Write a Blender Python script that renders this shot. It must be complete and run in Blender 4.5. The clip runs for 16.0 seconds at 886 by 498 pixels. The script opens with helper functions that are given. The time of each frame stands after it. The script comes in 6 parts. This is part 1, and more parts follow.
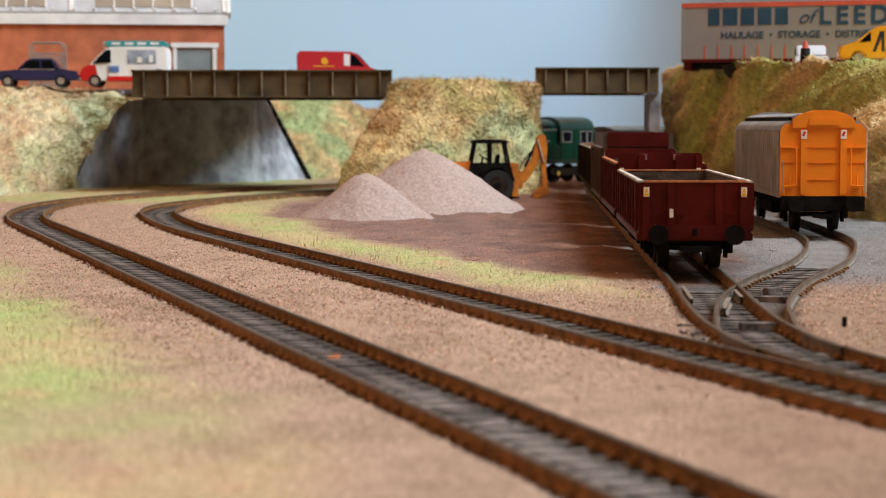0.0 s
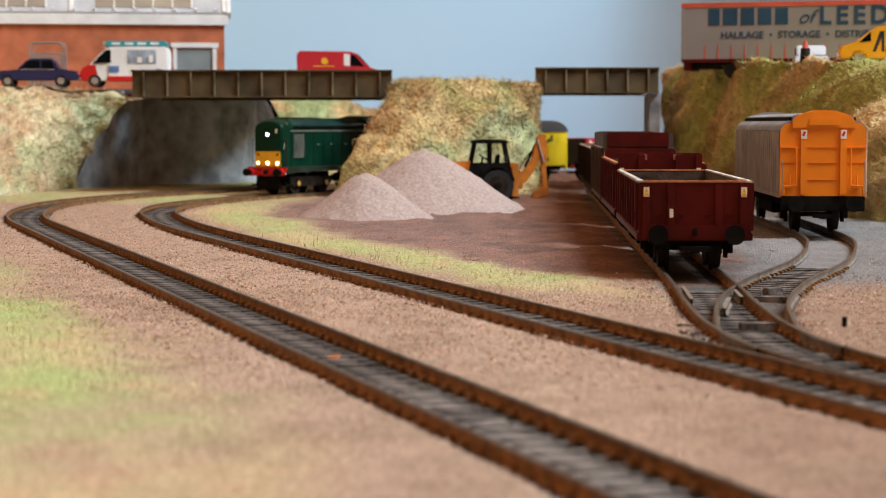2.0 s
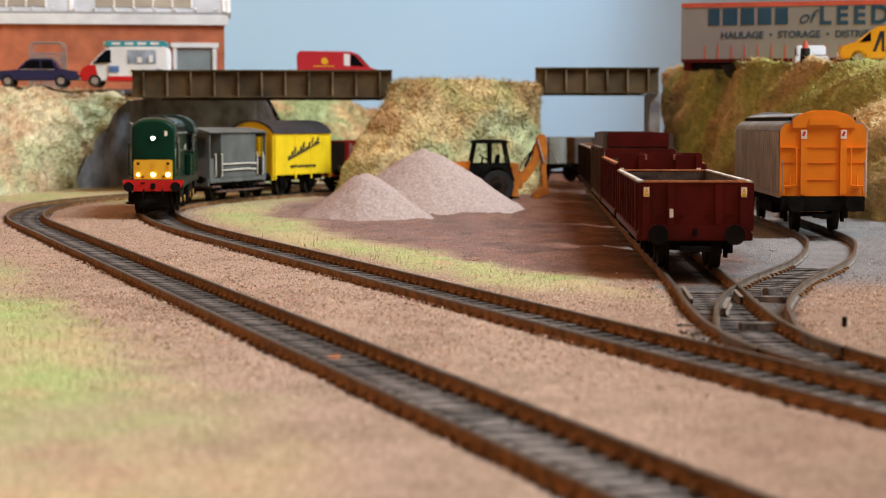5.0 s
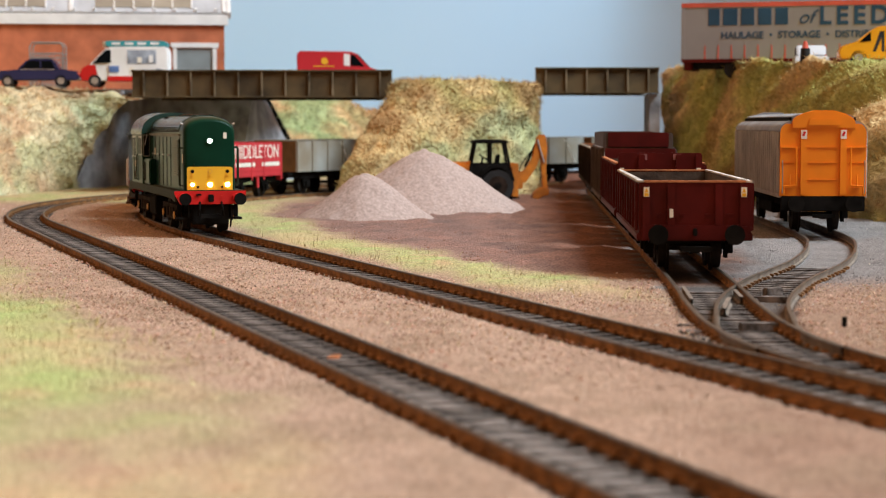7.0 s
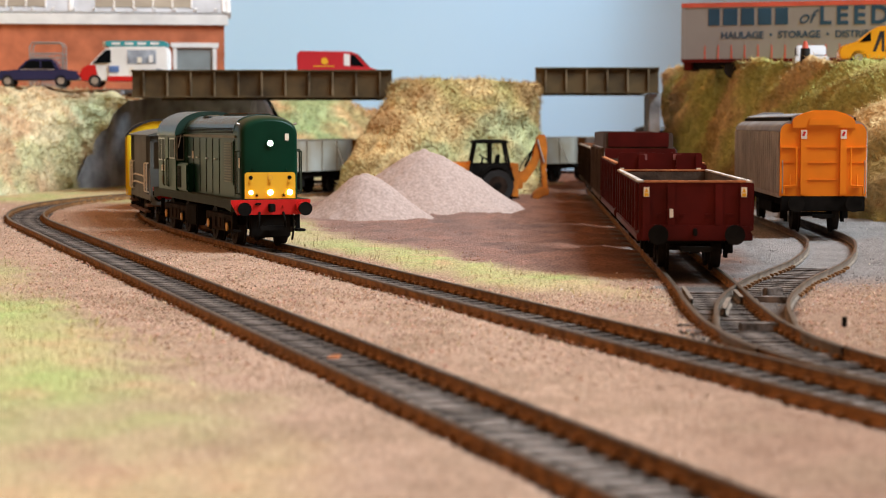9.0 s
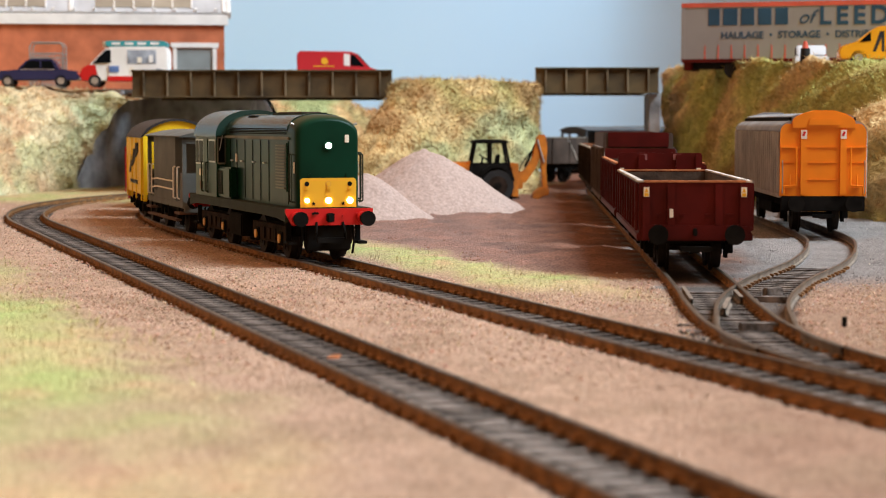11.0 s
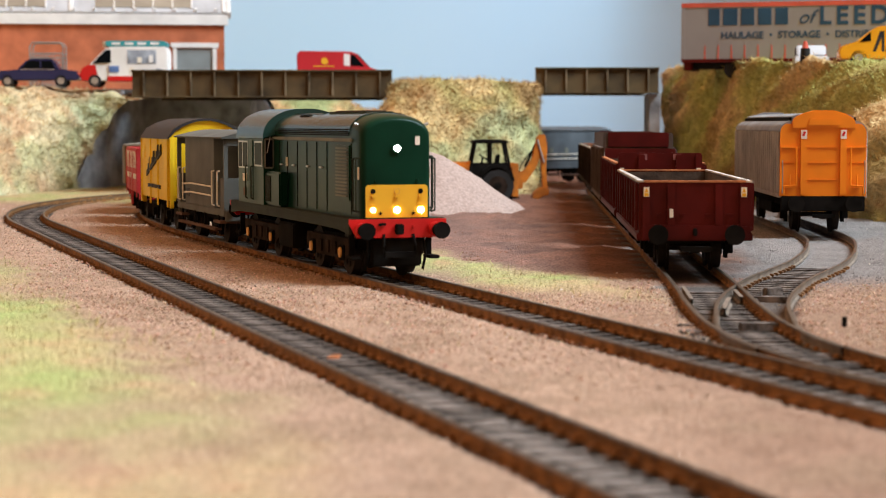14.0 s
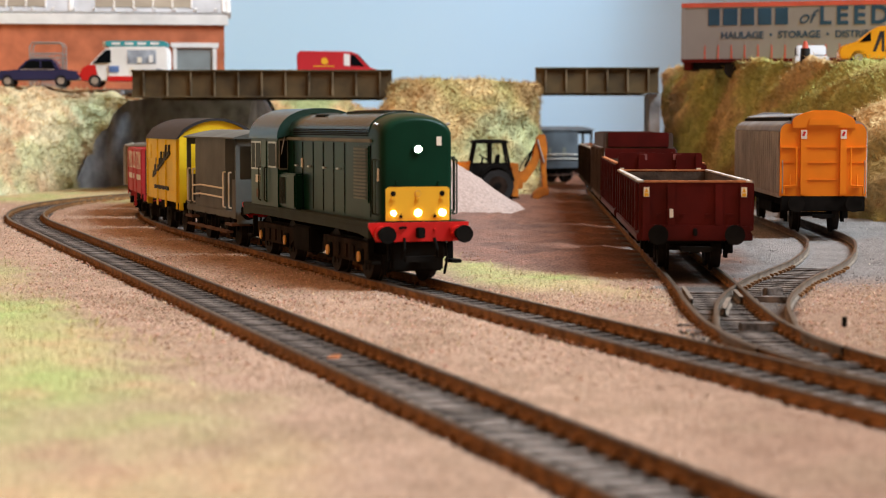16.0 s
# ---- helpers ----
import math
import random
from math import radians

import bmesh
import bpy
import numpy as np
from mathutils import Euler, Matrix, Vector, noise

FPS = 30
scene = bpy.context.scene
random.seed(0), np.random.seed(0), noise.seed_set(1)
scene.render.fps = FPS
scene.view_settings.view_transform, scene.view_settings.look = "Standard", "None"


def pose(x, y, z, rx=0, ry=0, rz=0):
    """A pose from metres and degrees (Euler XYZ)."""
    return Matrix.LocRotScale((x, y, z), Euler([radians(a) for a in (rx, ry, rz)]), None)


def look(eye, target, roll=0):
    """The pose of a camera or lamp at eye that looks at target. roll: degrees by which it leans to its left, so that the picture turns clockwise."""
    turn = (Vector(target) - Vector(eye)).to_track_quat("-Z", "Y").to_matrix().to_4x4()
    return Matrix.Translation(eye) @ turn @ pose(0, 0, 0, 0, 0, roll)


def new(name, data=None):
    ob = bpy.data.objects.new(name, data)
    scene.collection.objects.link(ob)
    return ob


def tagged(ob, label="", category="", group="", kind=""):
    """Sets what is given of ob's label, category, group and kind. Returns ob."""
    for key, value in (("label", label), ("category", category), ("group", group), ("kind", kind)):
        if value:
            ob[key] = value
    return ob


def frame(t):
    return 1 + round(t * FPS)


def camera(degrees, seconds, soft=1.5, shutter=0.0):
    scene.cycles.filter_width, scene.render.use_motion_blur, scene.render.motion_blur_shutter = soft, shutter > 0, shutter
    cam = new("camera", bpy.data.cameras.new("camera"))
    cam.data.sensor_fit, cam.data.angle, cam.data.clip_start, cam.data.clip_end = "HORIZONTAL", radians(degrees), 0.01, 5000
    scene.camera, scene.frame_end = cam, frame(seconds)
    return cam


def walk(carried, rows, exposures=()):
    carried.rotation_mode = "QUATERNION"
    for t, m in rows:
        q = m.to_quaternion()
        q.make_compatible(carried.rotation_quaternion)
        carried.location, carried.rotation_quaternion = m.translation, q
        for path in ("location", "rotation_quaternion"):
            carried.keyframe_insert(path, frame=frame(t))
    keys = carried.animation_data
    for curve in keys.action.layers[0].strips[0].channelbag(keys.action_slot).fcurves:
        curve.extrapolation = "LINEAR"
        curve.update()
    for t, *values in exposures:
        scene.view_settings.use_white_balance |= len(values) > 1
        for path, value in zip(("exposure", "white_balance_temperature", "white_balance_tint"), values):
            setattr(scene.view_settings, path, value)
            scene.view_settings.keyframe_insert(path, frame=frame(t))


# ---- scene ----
cam = camera(25.05, 16.0, 1.0)
EYE = (0.0, 0.0, 0.04466)
CAM = pose(*EYE, 90 - 3.61, 0, 0)
walk(cam, [(0, CAM), (16, CAM)], exposures=[(0, -0.06), (4, -0.04), (6.5, 0.0), (9, 0.13), (12.5, 0.17), (16, 0.15)])
# a shallow depth of field, as a camera this near has
cam.data.dof.use_dof = True
cam.data.dof.focus_distance = 0.71
cam.data.dof.aperture_fstop = 40

MM = 0.001

# ---------------------------------------------------------------- light
world = bpy.data.worlds.new("hall")
scene.world = world
world.use_nodes = True
wt = world.node_tree
wb = wt.nodes["Background"]
wb.inputs[0].default_value = (1.0, 0.53, 0.27, 1)          # warm hall lighting, brighter overhead
wc = wt.nodes.new("ShaderNodeTexCoord")
ws = wt.nodes.new("ShaderNodeSeparateXYZ")
wm = wt.nodes.new("ShaderNodeMapRange")
wm.inputs["From Min"].default_value, wm.inputs["From Max"].default_value = -0.1, 0.9
wm.inputs["To Min"].default_value, wm.inputs["To Max"].default_value = 0.32, 0.8
wt.links.new(wc.outputs["Generated"], ws.inputs[0])
wt.links.new(ws.outputs["Z"], wm.inputs["Value"])
wt.links.new(wm.outputs["Result"], wb.inputs[1])
key = bpy.data.lights.new("hall_window_light", "AREA")
key.shape, key.size, key.size_y, key.energy, key.color = "RECTANGLE", 1.2, 1.2, 97, (0.7, 0.88, 1.0)
new("hall_window_light", key).matrix_world = look((1.36, 0.5, 1.74), (0, 0.85, 0))


# ---------------------------------------------------------------- materials
def mat(name, col, rough=0.7, metal=0.0, var=0.12, scale=120, bump=0.1, bscale=600, col2=None, spec=0.4, emit=0.0, island=0.0):
    """A surface with two scales of variation; scale in cycles a metre."""
    m = bpy.data.materials.new(name)
    m.use_nodes = True
    nt = m.node_tree
    b = nt.nodes["Principled BSDF"]
    b.inputs["Roughness"].default_value = rough
    b.inputs["Metallic"].default_value = metal
    b.inputs["Specular IOR Level"].default_value = spec
    co = nt.nodes.new("ShaderNodeTexCoord")
    n1 = nt.nodes.new("ShaderNodeTexNoise")
    n1.inputs["Scale"].default_value = scale
    n1.inputs["Detail"].default_value = 6
    nt.links.new(co.outputs["Object"], n1.inputs["Vector"])
    rp = nt.nodes.new("ShaderNodeValToRGB")
    c = col
    d = col2 or tuple(v * (1 - 2.2 * var) for v in c)
    rp.color_ramp.elements[0].position, rp.color_ramp.elements[1].position = 0.32, 0.66
    rp.color_ramp.elements[0].color = (*d, 1)
    rp.color_ramp.elements[1].color = (*[min(1, v * (1 + var)) for v in c], 1)
    nt.links.new(n1.outputs["Fac"], rp.inputs["Fac"])
    out = rp.outputs["Color"]
    if island:
        oi = nt.nodes.new("ShaderNodeObjectInfo")
        hs = nt.nodes.new("ShaderNodeHueSaturation")
        mr = nt.nodes.new("ShaderNodeMapRange")
        mr.inputs["To Min"].default_value, mr.inputs["To Max"].default_value = 1 - island, 1 + island
        nt.links.new(oi.outputs["Random"], mr.inputs["Value"])
        nt.links.new(mr.outputs["Result"], hs.inputs["Value"])
        nt.links.new(out, hs.inputs["Color"])
        out = hs.outputs["Color"]
    nt.links.new(out, b.inputs["Base Color"])
    if bump:
        n2 = nt.nodes.new("ShaderNodeTexNoise")
        n2.inputs["Scale"].default_value = bscale
        n2.inputs["Detail"].default_value = 4
        nt.links.new(co.outputs["Object"], n2.inputs["Vector"])
        bp = nt.nodes.new("ShaderNodeBump")
        bp.inputs["Strength"].default_value = bump
        bp.inputs["Distance"].default_value = 0.001
        nt.links.new(n2.outputs["Fac"], bp.inputs["Height"])
        nt.links.new(bp.outputs["Normal"], b.inputs["Normal"])
    if emit:
        b.inputs["Emission Color"].default_value = (*col, 1)
        b.inputs["Emission Strength"].default_value = emit
    return m


def tinted(name, rough=0.95, bump=0.6, bscale=900, var=0.3, scale=500, dist=0.0015, grains=True):
    """Scenic scatter: the colour attribute 'tint', broken up by fine grain."""
    m = bpy.data.materials.new(name)
    m.use_nodes = True
    nt = m.node_tree
    b = nt.nodes["Principled BSDF"]
    b.inputs["Roughness"].default_value = rough
    b.inputs["Specular IOR Level"].default_value = 0.15
    at = nt.nodes.new("ShaderNodeAttribute")
    at.attribute_name = "tint"
    co = nt.nodes.new("ShaderNodeTexCoord")
    n1 = nt.nodes.new("ShaderNodeTexNoise")
    n1.inputs["Scale"].default_value, n1.inputs["Detail"].default_value = scale, 5
    nt.links.new(co.outputs["Object"], n1.inputs["Vector"])
    mr = nt.nodes.new("ShaderNodeMapRange")
    mr.inputs["From Min"].default_value, mr.inputs["From Max"].default_value = 0.3, 0.7
    mr.inputs["To Min"].default_value, mr.inputs["To Max"].default_value = 1 - var, 1 + var
    nt.links.new(n1.outputs["Fac"], mr.inputs["Value"])
    hs = nt.nodes.new("ShaderNodeHueSaturation")
    nt.links.new(at.outputs["Color"], hs.inputs["Color"])
    nt.links.new(mr.outputs["Result"], hs.inputs["Value"])
    nt.links.new(hs.outputs["Color"], b.inputs["Base Color"])
    vo = nt.nodes.new("ShaderNodeTexVoronoi" if grains else "ShaderNodeTexNoise")
    vo.inputs["Scale"].default_value = bscale
    nt.links.new(co.outputs["Object"], vo.inputs["Vector"])
    bp = nt.nodes.new("ShaderNodeBump")
    bp.inputs["Strength"].default_value, bp.inputs["Distance"].default_value = bump, dist
    bp.invert = grains
    nt.links.new(vo.outputs[0], bp.inputs["Height"])
    nt.links.new(bp.outputs["Normal"], b.inputs["Normal"])
    return m


def glass(name, col=(0.004, 0.005, 0.006)):
    m = mat(name, col, 0.3, 0, 0.05, 40, 0, spec=0.02)
    return m


M_GROUND = tinted("scenic_ground", var=0.42, scale=1200, bscale=1700, bump=0.8, dist=0.001)
M_BANK = tinted("flock_bank", var=0.24, scale=150, bscale=420, bump=0.8, dist=0.003, grains=False)
M_RUST = mat("rusty_rail_side", (0.27, 0.125, 0.04), 0.85, 0, 0.3, 300, 0.4, 1500, col2=(0.12, 0.055, 0.02))
M_RAILTOP = mat("worn_rail_top", (0.1, 0.078, 0.06), 0.45, 0.3, 0.25, 200, 0.05)
M_SLEEPER = mat("weathered_sleeper", (0.15, 0.125, 0.11), 0.9, 0, 0.35, 350, 0.4, 1600, island=0.35)
M_GIRDER = mat("dirty_brown_girder", (0.085, 0.055, 0.022), 0.75, 0, 0.25, 60, 0.2, 800)
M_GIRDER_WORN = mat("worn_girder_stiffener", (0.2, 0.15, 0.09), 0.75, 0, 0.4, 90, 0.2, 800)
M_CONC = mat("sooty_concrete", (0.4, 0.41, 0.44), 0.9, 0, 0.25, 75, 0.3, 700, col2=(0.2, 0.205, 0.22))
M_SKY = mat("sky_blue_backdrop", (0.44, 0.66, 0.87), 0.95, 0, 0.02, 2.2, 0.05, 300, col2=(0.52, 0.71, 0.88), spec=0.1)
M_BRICK = mat("orange_brick", (0.5, 0.15, 0.07), 0.9, 0, 0.14, 60, 0.3, 700)
M_WHITE = mat("white_painted_plastic", (0.78, 0.77, 0.75), 0.6, 0, 0.06, 60, 0.05)
M_ROOFGREY = mat("pale_grey_roof_sheet", (0.5, 0.51, 0.53), 0.7, 0, 0.08, 50, 0.1)
M_ROOFGLASS = mat("dusty_rooflight", (0.32, 0.28, 0.22), 0.45, 0, 0.15, 30, 0.05)
M_SHUTTER = mat("grey_roller_shutter", (0.33, 0.38, 0.39), 0.6, 0, 0.06, 60, 0.05)
M_SOIL = mat("pale_gravel_heap", (0.42, 0.315, 0.275), 0.95, 0, 0.13, 700, 0.4, 1700, spec=0.15)
M_MAROON = mat("maroon_wagon_paint", (0.084, 0.006, 0.005), 0.5, 0, 0.22, 60, 0.08, 500, spec=0.14)
M_MAROON_IN = mat("dirty_wagon_interior", (0.12, 0.085, 0.065), 0.9, 0, 0.35, 60, 0.3, 600)
M_FADED = mat("faded_maroon_patch", (0.3, 0.12, 0.12), 0.7, 0, 0.2, 200, 0.05)
M_WORNRIM = mat("scuffed_top_rail", (0.55, 0.5, 0.44), 0.7, 0, 0.3, 200, 0.1)
M_ORANGERIM = mat("bare_orange_rim", (0.45, 0.16, 0.06), 0.7, 0, 0.2, 200, 0.1)
M_BLACK = mat("matt_black_underframe", (0.009, 0.008, 0.007), 0.85, 0, 0.25, 150, 0.1, 900, spec=0.06)
M_DARKBROWN = mat("brake_dust_brown", (0.026, 0.016, 0.011), 0.85, 0, 0.3, 150, 0.15, 900, spec=0.1)
M_WHEEL = mat("dark_wheel_steel", (0.025, 0.02, 0.017), 0.7, 0.1, 0.2, 200, 0.05, spec=0.12)
M_ORANGE = mat("signal_orange_paint", (0.86, 0.235, 0.003), 0.5, 0, 0.05, 60, 0.04)
M_ALU = mat("weathered_alloy_side", (0.46, 0.43, 0.4), 0.5, 0.25, 0.14, 80, 0.05)
M_ROOF_GAPS = mat("grey_van_roof_and_gap_shade", (0.26, 0.27, 0.285), 0.6, 0, 0.15, 60, 0.06)
M_GREEN = mat("loco_green_paint", (0.003, 0.03, 0.016), 0.3, 0, 0.15, 50, 0.03, 400, spec=0.09)
M_GREENROOF = mat("loco_roof_dark_green", (0.012, 0.04, 0.034), 0.24, 0, 0.15, 60, 0.05, spec=0.5)
M_SOLE = mat("loco_footplate_grey_green", (0.026, 0.033, 0.021), 0.6, 0, 0.2, 60, 0.05, spec=0.12)
M_PANEL = mat("warning_panel_yellow", (0.78, 0.42, 0.02), 0.5, 0, 0.04, 60, 0.02)
M_RED = mat("buffer_beam_red", (0.55, 0.01, 0.01), 0.4, 0, 0.08, 80, 0.03)
M_LAMP = mat("lit_warm_lamp", (1.0, 0.86, 0.45), 0.4, emit=9.0)
M_LAMPW = mat("lit_white_headlamp", (1.0, 0.97, 0.8), 0.4, emit=14.0)
M_GLASS = glass("dark_window_glass")
M_VGREY = mat("brake_van_grey", (0.115, 0.122, 0.112), 0.7, 0, 0.15, 60, 0.06)
M_VGREY2 = mat("dark_grey_wagon_paint", (0.085, 0.1, 0.115), 0.7, 0, 0.15, 60, 0.06)
M_YELLOW = mat("bright_yellow_van_paint", (0.92, 0.64, 0.012), 0.55, 0, 0.06, 60, 0.03)
M_ROOFBLK = mat("dark_grey_roof", (0.022, 0.021, 0.024), 0.6, 0, 0.15, 60, 0.05)
M_PORED = mat("private_owner_red", (0.55, 0.035, 0.045), 0.6, 0, 0.08, 60, 0.04)
M_HOPPER = mat("weathered_grey_hopper", (0.3, 0.3, 0.27), 0.8, 0, 0.15, 40, 0.08, col2=(0.24, 0.2, 0.14))
M_RUSTEND = mat("rusty_wagon_end", (0.2, 0.1, 0.035), 0.85, 0, 0.25, 60, 0.2, 600)
M_WOODSTEP = mat("brown_step_board", (0.13, 0.07, 0.05), 0.85, 0, 0.2, 150, 0.1)
M_MAILRED = mat("glossy_van_red", (0.5, 0.02, 0.03), 0.3, 0, 0.04, 60, 0.02, spec=0.5)
M_BLUECAR = mat("navy_blue_car_paint", (0.012, 0.017, 0.07), 0.25, 0, 0.05, 60, 0.02, spec=0.6)
M_TEAL = mat("teal_roof_sign", (0.04, 0.3, 0.33), 0.5, 0, 0.08, 60, 0.02)
M_AAYELLOW = mat("amber_yellow_van_paint", (0.8, 0.36, 0.01), 0.3, 0, 0.05, 60, 0.02, spec=0.5)
M_CURTAIN = mat("pale_grey_curtain_side", (0.27, 0.25, 0.24), 0.7, 0, 0.05, 30, 0.05)
M_NAVY = mat("navy_lettering", (0.015, 0.06, 0.11), 0.6, 0, 0.1, 60, 0)
M_CORAL = mat("coral_red_stripe", (0.6, 0.1, 0.06), 0.6, 0, 0.08, 60, 0)
M_DIGGER = mat("digger_orange_paint", (0.55, 0.17, 0.012), 0.55, 0, 0.18, 120, 0.05, col2=(0.3, 0.09, 0.012))
M_TYRE = mat("black_rubber", (0.014, 0.013, 0.013), 0.85, 0, 0.1, 150, 0.05)
M_WIRE = mat("dull_grey_wire", (0.3, 0.3, 0.29), 0.5, 0.5, 0.1, 100, 0)
M_SERVE = mat("grey_blue_hatch_interior", (0.3, 0.34, 0.4), 0.5, 0, 0.3, 120, 0)
M_DECALBLUE = mat("mid_blue_decal", (0.1, 0.18, 0.4), 0.5, 0, 0.3, 200, 0)
M_SLAB = mat("grey_shade_slab", (0.16, 0.155, 0.15), 0.9, 0, 0.15, 40, 0.3, 900)
M_CREAM = mat("pale_label", (0.8, 0.75, 0.65), 0.6, 0, 0.05, 60, 0)
M_SILVER = mat("bare_metal", (0.5, 0.5, 0.5), 0.35, 0.8, 0.1, 100, 0)
M_GOLD = mat("brass_axlebox_cover", (0.75, 0.4, 0.08), 0.45, 0.2, 0.1, 100, 0)
M_BROWNWAG = mat("rusty_brown_wagon_side", (0.09, 0.06, 0.045), 0.8, 0, 0.25, 70, 0.1, 500)
M_PALE = mat("pale_grey_green_trim", (0.17, 0.17, 0.14), 0.6, 0, 0.2, 80, 0.05)
M_DULLRAIL = mat("dull_unused_rail", (0.2, 0.155, 0.12), 0.75, 0.1, 0.2, 200, 0.2, 1200)
M_LEAF = mat("dark_shrub_leaf", (0.07, 0.1, 0.04), 0.8, 0, 0.3, 200, 0)
M_BOARD = mat("baseboard_timber", (0.3, 0.2, 0.12), 0.8, 0, 0.2, 20, 0.1)


# ---------------------------------------------------------------- mesh helpers (millimetres)
def link(name, bm, material, parent=None, label="", smooth=False):
    me = bpy.data.meshes.new(name)
    bmesh.ops.scale(bm, vec=(MM, MM, MM), verts=bm.verts)
    for f in bm.faces:
        f.smooth = True
    for e in bm.edges:
        if len(e.link_faces) != 2 or e.calc_face_angle(4) > 0.6:
            e.smooth = False
    bm.to_mesh(me)
    bm.free()
    me.materials.append(material)
    ob = new(name, me)
    if parent is not None:
        ob.parent = parent
    if label:
        ob["label"] = label
    return ob


def part(name, bm, material, parent, label="", smooth=False):
    return link(name, bm, material, parent, label, smooth)


def thing(name, label, category, group="", kind="", m=None):
    ob = new(name)
    ob.empty_display_size = 0.01
    tagged(ob, label, category, group, kind)
    if m is not None:
        ob.matrix_basis = m
    return ob


def at(x, y, z=0.0, rz=0.0, rx=0.0, ry=0.0):
    return pose(x * MM, y * MM, z * MM, rx, ry, rz)


def box(bm, x0, x1, y0, y1, z0, z1, bev=0.0):
    vs = [bm.verts.new(v) for v in ((x0, y0, z0), (x1, y0, z0), (x1, y1, z0), (x0, y1, z0), (x0, y0, z1), (x1, y0, z1), (x1, y1, z1), (x0, y1, z1))]
    fs = [bm.faces.new([vs[i] for i in f]) for f in ((3, 2, 1, 0), (4, 5, 6, 7), (0, 1, 5, 4), (1, 2, 6, 5), (2, 3, 7, 6), (3, 0, 4, 7))]
    if bev:
        es = {e for f in fs for e in f.edges}
        bmesh.ops.bevel(bm, geom=list(es), offset=bev, segments=2, affect="EDGES", clamp_overlap=True)
    return bm


def nb(*a, **k):
    return box(bmesh.new(), *a, **k)


def cyl(bm, p0, p1, r, seg=14, r2=None, cap=True):
    p0, p1 = Vector(p0), Vector(p1)
    d = p1 - p0
    m = Matrix.Translation((p0 + p1) / 2) @ d.to_track_quat("Z", "Y").to_matrix().to_4x4()
    bmesh.ops.create_cone(bm, cap_ends=cap, cap_tris=False, segments=seg, radius1=r, radius2=r if r2 is None else r2, depth=d.length, matrix=m)
    return bm


def nc(*a, **k):
    return cyl(bmesh.new(), *a, **k)


def rod(bm, pts, r, seg=6):
    for a, b in zip(pts[:-1], pts[1:]):
        cyl(bm, a, b, r, seg)
    return bm


def prism(bm, outline, axis, a, b, bev=0.0):
    """Extrude a 2D outline from a to b along axis ('x': outline is y,z; 'y': x,z; 'z': x,y)."""
    def p3(u, v, w):
        return {"x": (w, u, v), "y": (u, w, v), "z": (u, v, w)}[axis]
    va = [bm.verts.new(p3(u, v, a)) for u, v in outline]
    vb = [bm.verts.new(p3(u, v, b)) for u, v in outline]
    n = len(outline)
    fs = [bm.faces.new(va), bm.faces.new(vb[::-1])]
    for i in range(n):
        fs.append(bm.faces.new((va[i], vb[i], vb[(i + 1) % n], va[(i + 1) % n])))
    bmesh.ops.recalc_face_normals(bm, faces=fs)
    if bev:
        es = {e for f in fs for e in f.edges}
        bmesh.ops.bevel(bm, geom=list(es), offset=bev, segments=2, affect="EDGES", clamp_overlap=True)
    return bm


def npr(*a, **k):
    return prism(bmesh.new(), *a, **k)


def lathe_arc(w, z0, z1, n=10):
    """Arched roof outline across y: from (-w, z0) over the crown z1 to (w, z0)."""
    return [(w * math.cos(math.pi * (1 - i / n)), z0 + (z1 - z0) * math.sin(math.pi * i / n)) for i in range(n + 1)]


def words(body, size, material, parent, m, name="lettering", depth=0.15, shear=0.0, align="LEFT", fat=0.0, space=1.0):
    """Raised letters in the built-in font; m is in the parent's space, size in millimetres."""
    cu = bpy.data.curves.new(name, "FONT")
    cu.body, cu.size, cu.extrude, cu.shear, cu.align_x, cu.offset, cu.space_character = body, size * MM, depth * MM, shear, align, fat * MM, space
    ob = bpy.data.objects.new("tmp", cu)
    scene.collection.objects.link(ob)
    dg = bpy.context.evaluated_depsgraph_get()
    me = bpy.data.meshes.new_from_object(ob.evaluated_get(dg))
    bpy.data.objects.remove(ob)
    me.materials.clear()
    me.materials.append(material)
    o = new(name, me)
    o.parent = parent
    o.matrix_basis = m
    return o


# ---------------------------------------------------------------- track lines (millimetres)
def bend_line(x0, k, ya, r1, a1, r2, a2, r3, exit_y, far_x):
    """From the far right, round the bend of three easing radii and out towards the camera on a straight of slope k."""
    pts = [(x0 - k * (y - 532), y) for y in np.arange(exit_y, ya, 4.0)]
    x, y, th, turned = x0 - k * (ya - 532), ya, math.atan2(1, -k), 0.0
    pts.append((x, y))
    while th > 0:
        w1, w2 = 1 / (1 + math.exp(-(turned - a1) / 0.03)), 1 / (1 + math.exp(-(turned - a1 - a2) / 0.03))
        d = 5.0 * ((1 - w1) / r1 + w1 * (1 - w2) / r2 + w2 / r3)
        th -= d
        turned += d
        x += 5.0 * math.cos(th)
        y += 5.0 * math.sin(th)
        pts.append((x, y))
    pts += [(q, y) for q in np.arange(x + 20, far_x, 20.0)]
    return pts[::-1]


def spline(ctrl, step=5.0):
    out = []
    c = [Vector(p) for p in ctrl]
    c = [c[0] * 2 - c[1]] + c + [c[-1] * 2 - c[-2]]
    for i in range(1, len(c) - 2):
        p0, p1, p2, p3 = c[i - 1:i + 3]
        n = max(2, int((p2 - p1).length / step))
        for k in range(n):
            t = k / n
            out.append(tuple(0.5 * ((2 * p1) + (p2 - p0) * t + (2 * p0 - 5 * p1 + 4 * p2 - p3) * t * t + (3 * p1 - p0 - 3 * p2 + p3) * t ** 3)))
    out.append(tuple(c[-2]))
    return out


